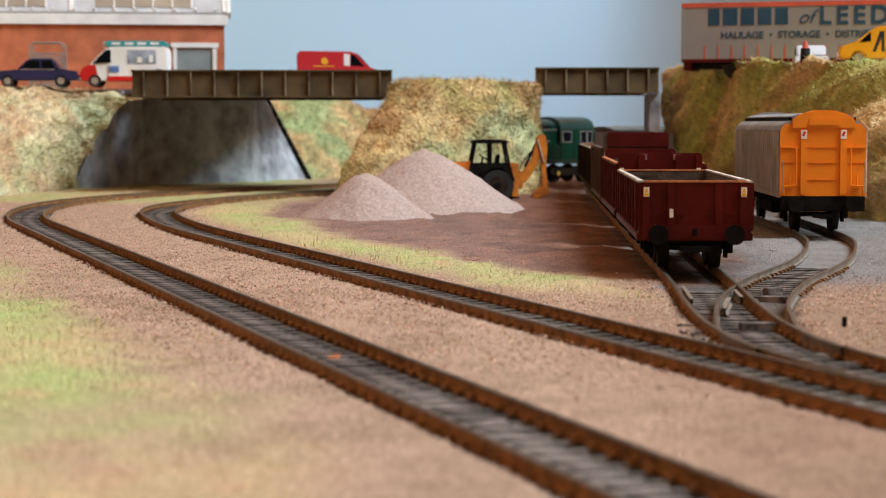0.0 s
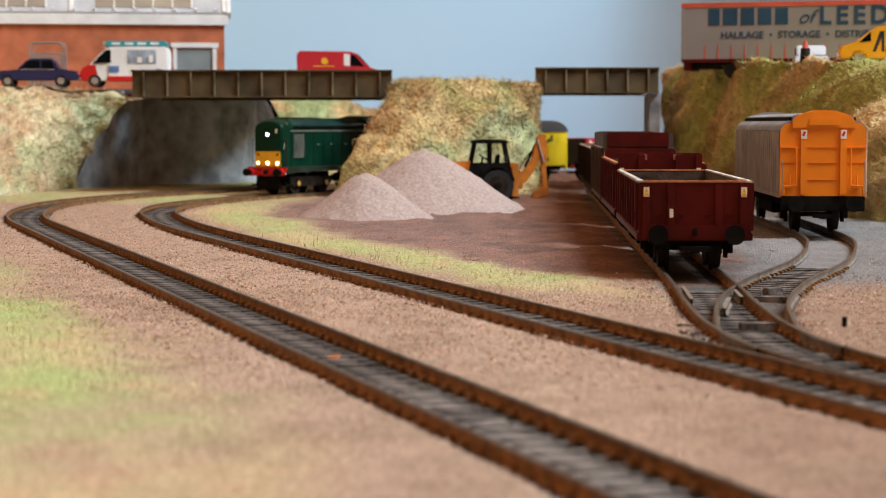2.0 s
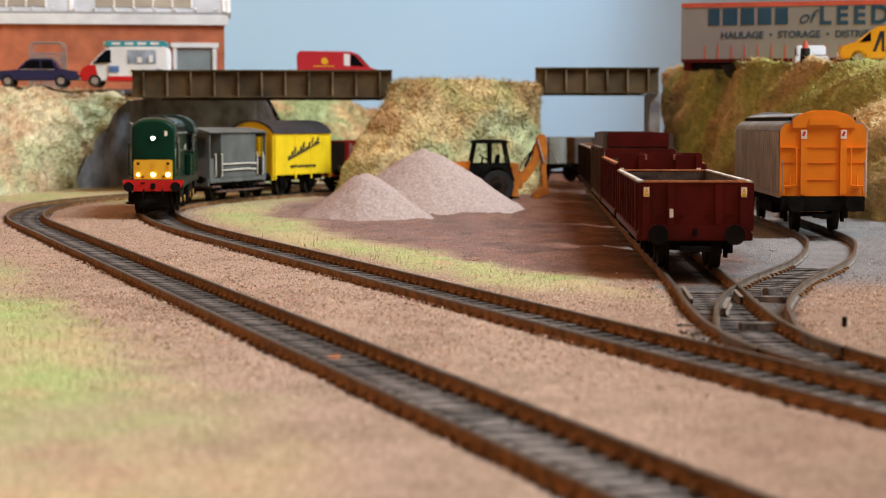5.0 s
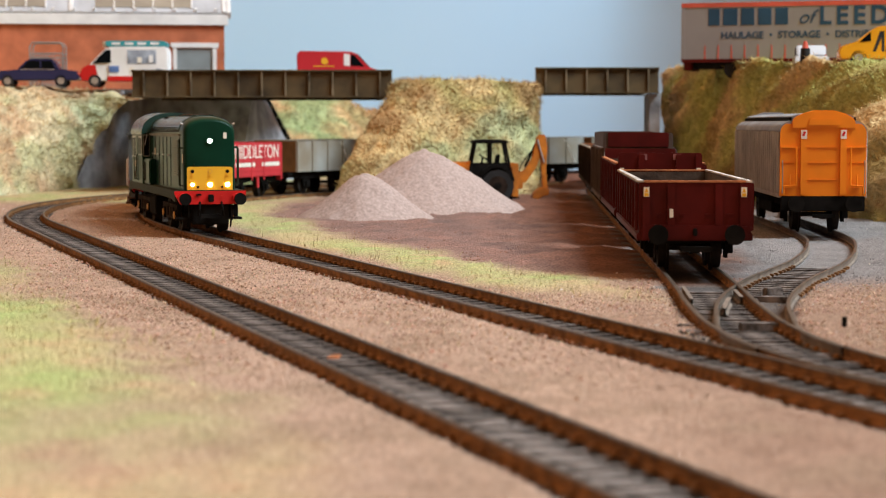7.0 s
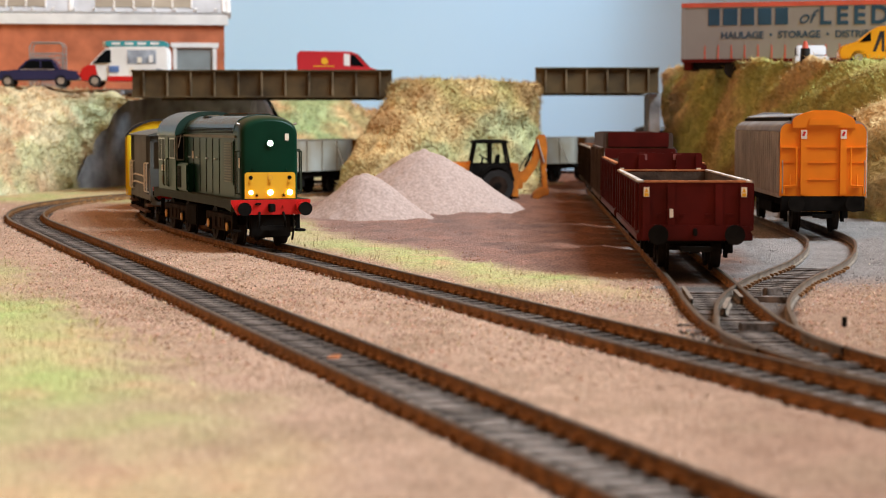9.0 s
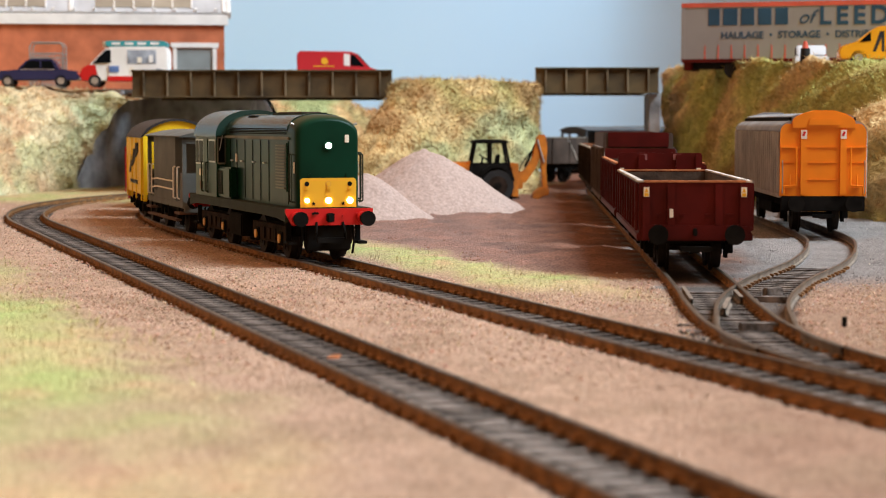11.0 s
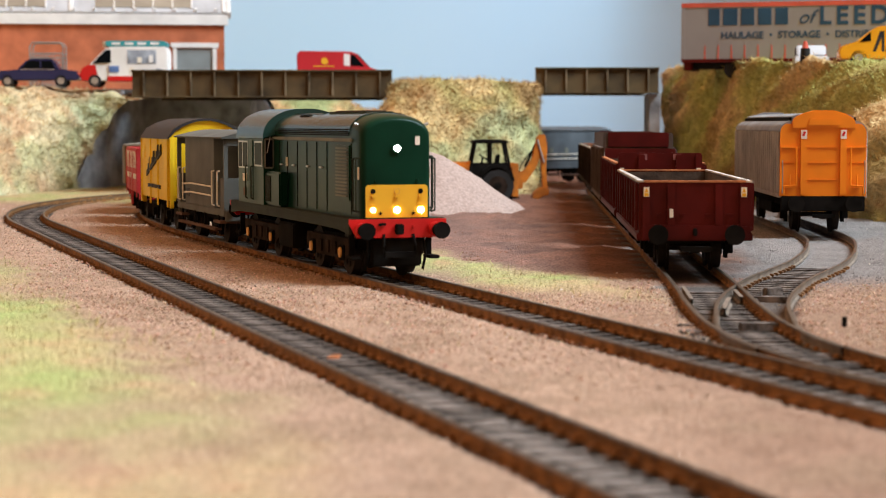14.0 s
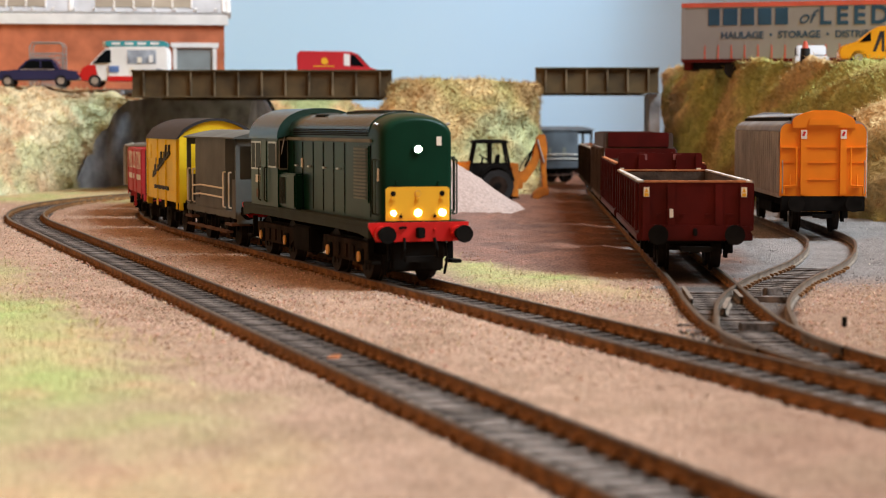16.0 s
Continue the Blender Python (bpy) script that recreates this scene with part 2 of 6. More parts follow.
class Line:
    def __init__(self, pts):
        self.p = np.array(pts, float)
        d = np.hypot(*np.diff(self.p, axis=0).T)
        self.s = np.concatenate([[0], np.cumsum(d)])
        self.length = self.s[-1]

    def xy(self, s):
        return np.array([np.interp(s, self.s, self.p[:, 0]), np.interp(s, self.s, self.p[:, 1])])

    def heading(self, s):
        a, b = self.xy(max(0, s - 2)), self.xy(min(self.length, s + 2))
        return math.atan2(b[1] - a[1], b[0] - a[0])


LINE_A = Line(bend_line(1.85, 0.3373, 817.7, 1576, 0.169, 345, 0.424, 830, 150, 1480))
LINE_B = Line(bend_line(-65.2, 0.3228, 905, 760, 0.26, 430, 0.4, 894, 120, 1480))
LINE_C = Line(spline([(110, 1400), (94, 1030), (75.5, 601), (70, 500), (68.5, 440), (73, 392), (86, 342), (104, 290), (130, 215)]))
LINE_D = Line(spline([(163, 1020), (161, 980), (154, 812), (144, 738), (124, 655), (97, 575), (80, 510), (71.5, 455), (68.8, 425), (71.5, 397)]))
GZ = -4.2          # ground level below the rail head


def dist_to(line, x, y):
    return np.sqrt(((line.p[:, 0] - x) ** 2 + (line.p[:, 1] - y) ** 2).min())


# ---------------------------------------------------------------- ground
def vnoise(x, y, seed=0):
    """Smooth value noise on arrays, about -1 to 1."""
    xi, yi = np.floor(x).astype(np.int64), np.floor(y).astype(np.int64)
    fx, fy = x - xi, y - yi
    fx, fy = fx * fx * (3 - 2 * fx), fy * fy * (3 - 2 * fy)

    def h(a, b):
        v = np.sin(a * 127.1 + b * 311.7 + seed * 74.7) * 43758.5453
        return (v - np.floor(v)) * 2 - 1
    return (h(xi, yi) * (1 - fx) + h(xi + 1, yi) * fx) * (1 - fy) + (h(xi, yi + 1) * (1 - fx) + h(xi + 1, yi + 1) * fx) * fy


def fbm(x, y, seed=0, n=4):
    return sum(vnoise(x * 2 ** k, y * 2 ** k, seed + k) / 2 ** k for k in range(n)) / 1.6


def line_dist(line, X, Y, step=1):
    out = np.full(X.shape, 1e9)
    for px, py in line.p[::step]:
        out = np.minimum(out, (X - px) ** 2 + (Y - py) ** 2)
    return np.sqrt(out)


def sstep(v, a, b):
    t = np.clip((v - a) / (b - a), 0, 1)
    return t * t * (3 - 2 * t)


BALLAST = np.array((0.5, 0.335, 0.24))
BALLAST2 = np.array((0.36, 0.235, 0.165))
EARTH = np.array((0.185, 0.083, 0.052))
GRASS = np.array((0.6, 0.5, 0.25))
GRASS2 = np.array((0.44, 0.55, 0.19))
ASH = np.array((0.25, 0.235, 0.225))
STRAW = np.array((0.72, 0.45, 0.26))


def ground_zones(X, Y):
    """Shares of grass, earth and ash over the ground."""
    n1, n2 = fbm(X / 26, Y / 40, 3), fbm(X / 9, Y / 12, 7)
    near_a, near_b = LINE_A.p[LINE_A.p[:, 1] < 1128][::-1], LINE_B.p[LINE_B.p[:, 1] < 1100][::-1]
    near_a, near_b = near_a[np.argsort(near_a[:, 1])], near_b[np.argsort(near_b[:, 1])]
    xa = np.interp(Y, near_a[:, 1], near_a[:, 0])
    off = (X - xa) * 0.9455                      # to the right of the inner track
    xb = np.interp(Y, near_b[:, 1], near_b[:, 0])
    offb = (xb - X) * 0.9455                     # to the left of the outer track
    g_strip = sstep(off + 7 * n1, 17, 27) * (1 - sstep(off + 12 * n1, 44, 62)) * sstep(Y + 30 * n1, 505, 570) * (1 - sstep(Y, 1080, 1180))
    g_near = sstep(offb + 16 * n1 + 8 * n2, 26, 56) * np.clip(0.72 + 0.9 * fbm(X / 42, Y / 70, 61), 0.1, 1) * (1 - sstep(Y, 560, 760) * 0.45)
    g_far = sstep(Y + 30 * n1, 1130, 1215) * sstep(-X, 60, 120) * 0.8
    grass = np.clip(np.maximum(np.maximum(g_strip, g_near), g_far), 0, 1)
    earth = sstep(off + 10 * n1, 40, 70) * sstep(Y + 26 * n1, 560, 640)
    ash = sstep(X + 10 * n1 + (Y - 600) * -0.04, 84, 104) * sstep(Y, 540, 620)
    inner = line_dist(LINE_C, X, Y, 6)
    ash = np.maximum(ash, (1 - sstep(inner, 11, 17)) * sstep(Y, 520, 570) * 0.9)
    return grass, earth * (1 - grass), ash * (1 - grass), n1, n2


def build_ground():
    nr, ncol = 430, 300
    ys = np.concatenate([np.linspace(-380, 90, 8), 105 * (2050 / 105) ** (np.arange(nr - 8) / (nr - 9))])
    u = np.linspace(-1, 1, ncol)
    Y, U = np.meshgrid(ys, u, indexing="ij")
    W = np.maximum(Y, 105) * 0.42 + 130
    X = U * W
    edge = np.clip((np.abs(U) - 0.95) / 0.05, 0, 1)
    X = X + np.sign(U) * edge ** 2 * np.maximum(1450 - W, 0)
    g, e, a, n1, n2 = ground_zones(X, Y)
    dl = np.minimum(np.minimum(line_dist(LINE_A, X, Y), line_dist(LINE_B, X, Y)), np.minimum(line_dist(LINE_C, X, Y), line_dist(LINE_D, X, Y)))
    Z = GZ - 0.1 + 0.45 * fbm(X / 30, Y / 30, 11) * sstep(dl, 14, 30) + 0.3 * fbm(X / 4, Y / 4, 17, 3)
    Z += 1.2 * g * (0.6 + 0.6 * fbm(X / 7, Y / 9, 23)) * sstep(dl, 16, 26)
    shoulder = 9.1 + 1.4 * fbm(X / 18, Y / 18, 71)
    Z += sstep(dl - shoulder, 0, 1.4) * 2.05 + sstep(dl, 16, 34) * 0.3 + 0.4 * np.abs(fbm(X / 1.6, Y / 1.6, 29, 2)) * sstep(dl, 13, 17)
    dc, dd = line_dist(LINE_C, X, Y), line_dist(LINE_D, X, Y)
    bury = np.maximum((1 - sstep(dc, 12, 16)) * sstep(Y, 550, 575), (1 - sstep(dd, 12, 16)) * sstep(Y, 640, 675))
    near = 1 - sstep(Y + 30 * n1, 330, 440)
    Z += near * (1 - sstep(dl, 6.5, 8)) * (1.35 + 0.3 * n2)
    joint = (1 - sstep(dc, 13, 16)) * (1 - sstep(line_dist(LINE_A, X, Y), 26, 34)) * (1 - sstep(Y, 430, 470))
    Z -= joint * 1.5 * sstep(dl - shoulder, 0, 1.6)
    Z += bury * 1.1 * (1 - sstep(dl - shoulder, 0, 1.6))
    Z += e * (1.8 * fbm(X / 9, Y / 16, 91) + 1.0 * np.abs(fbm(X / 3, Y / 5, 93, 3))) * sstep(dl, 13, 22)
    k = fbm(X / 60, Y / 60, 31)[..., None]
    yard = sstep(X + 14 * n1, 10, 70)[..., None]
    col = BALLAST * (1 + 0.1 * k) * (1 - 0.3 * yard * np.array((0.85, 1.0, 1.05))) + (BALLAST2 - BALLAST) * np.clip(0.2 + n2 + 0.6 * k[..., 0], 0, 1)[..., None] * 0.55
    stain = np.clip(fbm(X / 12, Y / 16, 83) * 2.2 + 0.1, 0, 1) * (1 - 0.7 * sstep(Y, 520, 760))
    col = col + (np.array((0.34, 0.23, 0.155)) - col) * (stain * 0.6)[..., None]
    bed = np.maximum(1 - sstep(dl, 9.2, 11.5), joint * 0.9)[..., None]
    col = col + (np.array((0.13, 0.115, 0.105)) * (1 + 0.4 * n2[..., None] + 1.1 * near[..., None]) - col) * bed * 0.9
    # earth colour holds the wagons' shade: dark red beside them, paler and greyer leftwards
    col = col + (EARTH * (1 + 0.45 * n2[..., None] + 0.35 * fbm(X / 18, Y / 30, 97)[..., None]) + np.array((0.085, 0.08, 0.082)) * (1 - sstep(X, 0, 75))[..., None] - col) * e[..., None]
    # ash turns darker close to the siding line at its near end
    siding_tone = 1 - 0.55 * (1 - sstep(dc, 7, 15)) * (1 - sstep(Y, 640, 760))
    col = col + (ASH * (1 + 0.2 * n2[..., None]) * siding_tone[..., None] - col) * a[..., None] * 0.9
    gc = GRASS + (GRASS2 - GRASS) * np.clip(0.5 + 1.5 * fbm(X / 35, Y / 45, 41), 0, 1)[..., None]
    gc = gc + (STRAW - gc) * np.clip(n2 * 0.9 + 0.6 * fbm(X / 22, Y / 26, 47), 0, 1)[..., None]
    strip = sstep(X, -120, -60) * sstep(Y, 500, 600)
    gc = gc + (np.array((0.5, 0.4, 0.22)) - gc) * (strip * np.clip(0.45 + 0.9 * fbm(X / 12, Y / 18, 53), 0, 1))[..., None]
    col = col + (gc - col) * (g * 0.85)[..., None]
    verts = np.stack([X, Y, Z], -1).reshape(-1, 3) * MM
    i = np.arange(nr * ncol).reshape(nr, ncol)
    faces = np.stack([i[:-1, :-1], i[:-1, 1:], i[1:, 1:], i[1:, :-1]], -1).reshape(-1, 4)
    me = bpy.data.meshes.new("ground")
    me.from_pydata(verts.tolist(), [], faces.tolist())
    at_ = me.color_attributes.new("tint", "FLOAT_COLOR", "POINT")
    at_.data.foreach_set("color", np.concatenate([np.clip(col, 0, 1), np.ones_like(col[..., :1])], -1).reshape(-1).astype(np.float32))
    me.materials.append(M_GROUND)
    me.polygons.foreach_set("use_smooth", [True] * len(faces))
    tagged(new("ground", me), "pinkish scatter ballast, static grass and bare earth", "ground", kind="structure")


build_ground()
tagged(link("baseboard", nb(-1500, 1500, -400, 2060, -60, GZ - 4), M_BOARD), "timber baseboard under the scenery", "baseboard", kind="structure")
# right end and wing bend away from the key lamp, added for a grey shadow there
SKY_PLAN = [(-1500, 1950), (150, 1950)] + [(150 + 130 * math.sin(radians(a)), 1820 + 130 * math.cos(radians(a))) for a in range(6, 56, 6)]
SKY_WING = [SKY_PLAN[-1], (SKY_PLAN[-1][0] + 420 * 0.59, SKY_PLAN[-1][1] - 420 * 0.81)]
for plan, foot, what in ((SKY_PLAN, -60, "pale blue painted sky board behind the layout"), (SKY_WING, 66, "pale blue sky board raised over the tracks")):
    tagged(link("backdrop", npr(plan + [(x + 14, y + 14) for x, y in plan[::-1]], "z", foot, 330), M_SKY), what, "backdrop", kind="structure")


# ---------------------------------------------------------------- banks
def bank(name, base, top, rear, zr, label, seed, lumps=5.0, ncol=170, nrow=44, tones=None):
    """Flock-covered slope lofted from a base line up to a top line and back to a rear line."""
    def res(pts, dim):
        p = np.array([q if len(q) == dim else (*q, 0) for q in pts], float)
        d = np.concatenate([[0], np.cumsum(np.linalg.norm(np.diff(p[:, :2], axis=0), axis=1))])
        s = np.linspace(0, d[-1], ncol)
        return np.stack([np.interp(s, d, p[:, k]) for k in range(dim)], -1)
    b, t = res(base, 2), res(top, 3)
    b = np.concatenate([b, np.full((ncol, 1), GZ - 4)], 1)
    r = np.concatenate([res(rear, 2), np.full((ncol, 1), zr)], 1)
    rows = []
    nb_ = int(nrow * 0.72)
    for i in range(nb_):
        f = i / (nb_ - 1)
        bulge = math.sin(f * math.pi / 2) ** 0.75
        p = b + (t - b) * f
        p[:, 2] = b[:, 2] + (t[:, 2] - b[:, 2]) * (0.45 * f + 0.55 * bulge)
        rows.append(p)
    for i in range(1, nrow - nb_ + 1):
        f = i / (nrow - nb_)
        rows.append(t + (r - t) * f)
    P = np.stack(rows)
    nrm = np.cross(np.gradient(P, axis=0), np.gradient(P, axis=1))
    nrm /= np.linalg.norm(nrm, axis=-1, keepdims=True) + 1e-9
    if nrm[nb_ // 2, :, 1].mean() > 0:
        nrm = -nrm
    U = (P[..., 0] + P[..., 1] * 0.7) / 17
    V = (P[..., 2] * 1.1 + P[..., 1] * 0.4) / 14
    d = fbm(U, V, seed) * lumps + fbm(U * 3.1, V * 3.1, seed + 5) * lumps * 0.45 + fbm(U * 9, V * 9, seed + 9, 2) * lumps * 0.2
    fade = np.ones(nrow)
    fade[nb_:] = np.linspace(0.5, 0.1, nrow - nb_)
    P = P + nrm * (d * fade[:, None])[..., None]
    straw, olive, brown, green = [np.array(c) for c in (tones or ((0.6, 0.44, 0.21), (0.43, 0.35, 0.14), (0.39, 0.23, 0.1), (0.43, 0.46, 0.25)))]
    a = np.clip(0.6 + 2.4 * fbm(U * 0.5, V * 0.5, seed + 20), 0, 1)[..., None]
    c = np.clip(0.2 + 2.6 * fbm(U * 0.6, V * 0.6, seed + 30), 0, 1)[..., None]
    e = np.clip(-0.05 + 2.4 * fbm(U * 0.4, V * 0.5, seed + 40), 0, 1)[..., None]
    col = straw * a + olive * (1 - a)
    col = col + (brown - col) * c * 0.75
    col = col + (green - col) * e * 0.8
    col = col * (1 + 0.25 * fbm(U * 6, V * 6, seed + 50, 2))[..., None]
    me = bpy.data.meshes.new(name)
    i = np.arange(nrow * ncol).reshape(nrow, ncol)
    faces = np.stack([i[:-1, :-1], i[:-1, 1:], i[1:, 1:], i[1:, :-1]], -1).reshape(-1, 4)
    me.from_pydata((P.reshape(-1, 3) * MM).tolist(), [], faces.tolist())
    ca = me.color_attributes.new("tint", "FLOAT_COLOR", "POINT")
    ca.data.foreach_set("color", np.concatenate([np.clip(col, 0, 1), np.ones_like(col[..., :1])], -1).reshape(-1).astype(np.float32))
    me.materials.append(M_BANK)
    me.polygons.foreach_set("use_smooth", [True] * len(faces))
    ob = tagged(new(name, me), label, "embankment", kind="structure")
    tufts(name, P[:nb_ + 3], col[:nb_ + 3], nrm[:nb_ + 3], seed, ob)
    return ob


def tufts(name, P, col, nrm, seed, parent, count=9000):
    """Loose flock fibres standing out of the slope."""
    rng = np.random.default_rng(seed)
    r, c = rng.integers(0, P.shape[0] - 1, count), rng.integers(0, P.shape[1] - 1, count)
    f, g = rng.random((count, 1)), rng.random((count, 1))
    p = P[r, c] * (1 - f) * (1 - g) + P[r + 1, c] * f * (1 - g) + P[r, c + 1] * (1 - f) * g + P[r + 1, c + 1] * f * g
    n = nrm[r, c]
    d = n * 0.8 + rng.normal(0, 0.7, (count, 3)) + np.array((0, 0, 0.2))
    d /= np.linalg.norm(d, axis=1, keepdims=True)
    L = rng.uniform(1.2, 4.6, (count, 1))
    w = np.cross(d, rng.normal(0, 1, (count, 3)))
    w /= np.linalg.norm(w, axis=1, keepdims=True) + 1e-9
    w *= rng.uniform(0.1, 0.26, (count, 1))
    mid = p + d * L * 0.5 + rng.normal(0, 0.8, (count, 3))
    v = np.stack([p - w, p + w, mid + w * 1.1, mid - w * 1.1, p + d * L], 1).reshape(-1, 3)
    k = np.arange(count)[:, None] * 5
    me = bpy.data.meshes.new("flock")
    faces = np.concatenate([k + np.array((0, 1, 2, 3)), ], 1).tolist() + (k + np.array((3, 2, 4))).tolist()
    me.from_pydata((v * MM).tolist(), [], faces)
    cc = np.repeat(np.clip(col[r, c] * rng.uniform(0.8, 1.35, (count, 1)), 0, 1), 5, axis=0)
    ca = me.color_attributes.new("tint", "FLOAT_COLOR", "POINT")
    ca.data.foreach_set("color", np.concatenate([cc, np.ones((len(cc), 1))], 1).reshape(-1).astype(np.float32))
    me.materials.append(M_BANK)
    ob = new("flock", me)
    ob.parent = parent
    ob["kind"] = "stuff"


bank("bank_left", [(-480, 1170), (-340, 1205), (-282, 1245), (-272, 1320), (-262, 1400)],
     [(-480, 1370, 72), (-330, 1392, 70), (-290, 1396, 70), (-245, 1392, 67), (-218, 1396, 62)],
     [(-480, 1900), (-400, 1900), (-330, 1900), (-250, 1880), (-215, 1860)], 69, "pale straw and green flock-covered bank below the road", 3,
     tones=((0.7, 0.58, 0.36), (0.52, 0.47, 0.26), (0.52, 0.32, 0.18), (0.5, 0.57, 0.36)))
bank("bank_middle", [(-15, 1352), (-30, 1322), (-48, 1295), (-72, 1262), (-50, 1240), (-20, 1245), (30, 1268), (60, 1290), (64, 1395)],
     [(-12, 1352, 70), (-22, 1325, 72), (-32, 1298, 71), (-25, 1288, 72), (0, 1284, 73), (40, 1286, 73), (60, 1300, 70), (62, 1340, 69), (64, 1395, 68)],
     [(-8, 1354), (-6, 1355), (-4, 1355), (0, 1356), (10, 1360), (35, 1385), (55, 1398), (60, 1399), (63, 1400)], 67, "straw-coloured flock-covered bank between the bridges", 11, lumps=3.5)
bank("bank_right", [(420, 700), (240, 850), (200, 940), (190, 1040), (182, 1180), (166, 1340), (156, 1440)],
     [(420, 860, 74), (262, 950, 74), (216, 1050, 77), (200, 1150, 80), (187, 1230, 83), (178, 1300, 87), (169, 1380, 88), (158, 1440, 78)],
     [(600, 1000), (420, 1100), (330, 1250), (300, 1350), (260, 1450), (220, 1500), (180, 1520)], 72, "tall olive and straw flock bank behind the siding", 23, ncol=240,
     tones=((0.62, 0.46, 0.23), (0.38, 0.29, 0.11), (0.34, 0.19, 0.08), (0.42, 0.46, 0.15)))
bank("bank_rear", [(-200, 1640), (-115, 1664), (-85, 1682), (-40, 1735), (20, 1790)],
     [(-200, 1730, 68), (-130, 1740, 68), (-95, 1750, 65), (-62, 1790, 56), (0, 1850, 42)],
     [(-200, 1900), (-130, 1900), (-90, 1905), (-50, 1910), (0, 1915)], 42, "straw and rust flock bank beyond the underpass", 37, lumps=4.5,
     tones=((0.66, 0.47, 0.24), (0.46, 0.36, 0.17), (0.5, 0.27, 0.12), (0.36, 0.46, 0.22)))
# ---------------------------------------------------------------- bridges and abutment
def girder_bridge(x0, x1, y, depth, zb, zt, nst, label):
    t = thing("girder_bridge", label, "bridge", "road bridges", m=at(0, 0))
    ends = (x0, x1)
    for yy in (y, y + depth):
        x0, x1 = (ends[0] + (8 if ends[0] > 0 else 0), ends[1] - (8 if ends[1] < 0 else 0)) if yy > y else ends
        part("girder", nb(x0, x1, yy, yy + 2.2, zb, zt), M_GIRDER, t)
        f = bmesh.new()
        box(f, x0 - 0.4, x1 + 0.4, yy - 2.4, yy + 3.2, zt, zt + 1.3, 0.3)
        part("flange", f, M_GIRDER, t)
        f = bmesh.new()
        box(f, x0 - 0.4, x1 + 0.4, yy - 2.4, yy + 3.2, zb - 1.2, zb, 0.3)
        part("flange", f, M_GIRDER, t)
    x0, x1 = ends
    for i in range(nst):
        x = x0 + (i + 0.5) * (x1 - x0) / nst
        part("stiffener", nb(x - 0.4, x + 0.4, y - 2.1, y, zb, zt), M_GIRDER_WORN, t, "worn pale stiffener rib" if i == 0 else "")
    part("deck", nb(x0 + 1, x1 - 1, y + 3.4, y + depth - 0.4, zb + 1, zb + 7), M_CONC, t, "concrete deck")
    return t


girder_bridge(-203.5, -33.5, 1310, 140, 62.4, 78.2, 11, "dirty brown plate girder road bridge with worn stiffeners")
girder_bridge(63.5, 148.2, 1375, 100, 66.2, 81.6, 6, "short brown plate girder bridge over the siding")


def build_abutment():
    """Dark centre wall between two battered wing walls, with a coping on the outer wing."""
    t = thing("abutment", "sooty grey concrete bridge abutment with sloping wing walls", "abutment", kind="structure")
    foot = [Vector(p) for p in ((-262, 1400, GZ - 3), (-226, 1492, GZ - 3), (-160, 1556, GZ - 3), (-108, 1652, GZ - 3))]
    head = [Vector(p) for p in ((-236, 1432, 68.4), (-221, 1498, 68.4), (-149, 1566, 68.4), (-146, 1652, 64))]
    names = ("wing_wall", "centre_wall", "wing_wall")
    for k in range(3):
        bm = bmesh.new()
        n = 14
        front = [[bm.verts.new((foot[k].lerp(foot[k + 1], i / n)).lerp(head[k].lerp(head[k + 1], i / n), j / n)) for j in range(n + 1)] for i in range(n + 1)]
        for i in range(n):
            for j in range(n):
                bm.faces.new((front[i][j], front[i + 1][j], front[i + 1][j + 1], front[i][j + 1]))
        back = Vector((-24, 26, 0))
        q = [bm.verts.new(p + back) for p in (foot[k], foot[k + 1], head[k + 1], head[k])]
        bm.faces.new(q[::-1])
        e = [[front[i][0] for i in range(n + 1)], [front[-1][j] for j in range(n + 1)], [front[i][-1] for i in range(n + 1)][::-1], [front[0][j] for j in range(n + 1)][::-1]]
        for m in range(4):
            bm.faces.new(e[m] + [q[(m + 1) % 4], q[m]])
        bmesh.ops.recalc_face_normals(bm, faces=bm.faces)
        part(names[k], bm, M_CONC, t)
    cope = bmesh.new()
    a, b = head[3] + Vector((0, -2, 1)), foot[3] + Vector((0, -2, 0))
    for u in range(9):
        p, q = a.lerp(b, u / 9), a.lerp(b, (u + 0.96) / 9)
        cyl(cope, p, q, 2.6, 6)
    part("coping", cope, M_BLACK, t, "dark stepped coping on the wing wall")


build_abutment()
# slab added out of view behind the girder, to shade the centre wall
tagged(link("shade_slab", nb(-252, -105, 1453, 1640, 66.4, 69.4, bev=0.3), M_SLAB), "hidden grey slab added over the abutment to shade its wall", "road", kind="structure")
tagged(link("bridge_pier", nb(142, 149.6, 1378, 1412, GZ - 4, 64.8, bev=0.4), M_CONC), "dark concrete pier under the short bridge", "pier", kind="structure")
tagged(link("bridge_pier", nb(58, 63.5, 1372, 1402, GZ - 4, 64.8, bev=0.4), M_CONC), "dark concrete pier beside the middle bank", "pier", kind="structure")


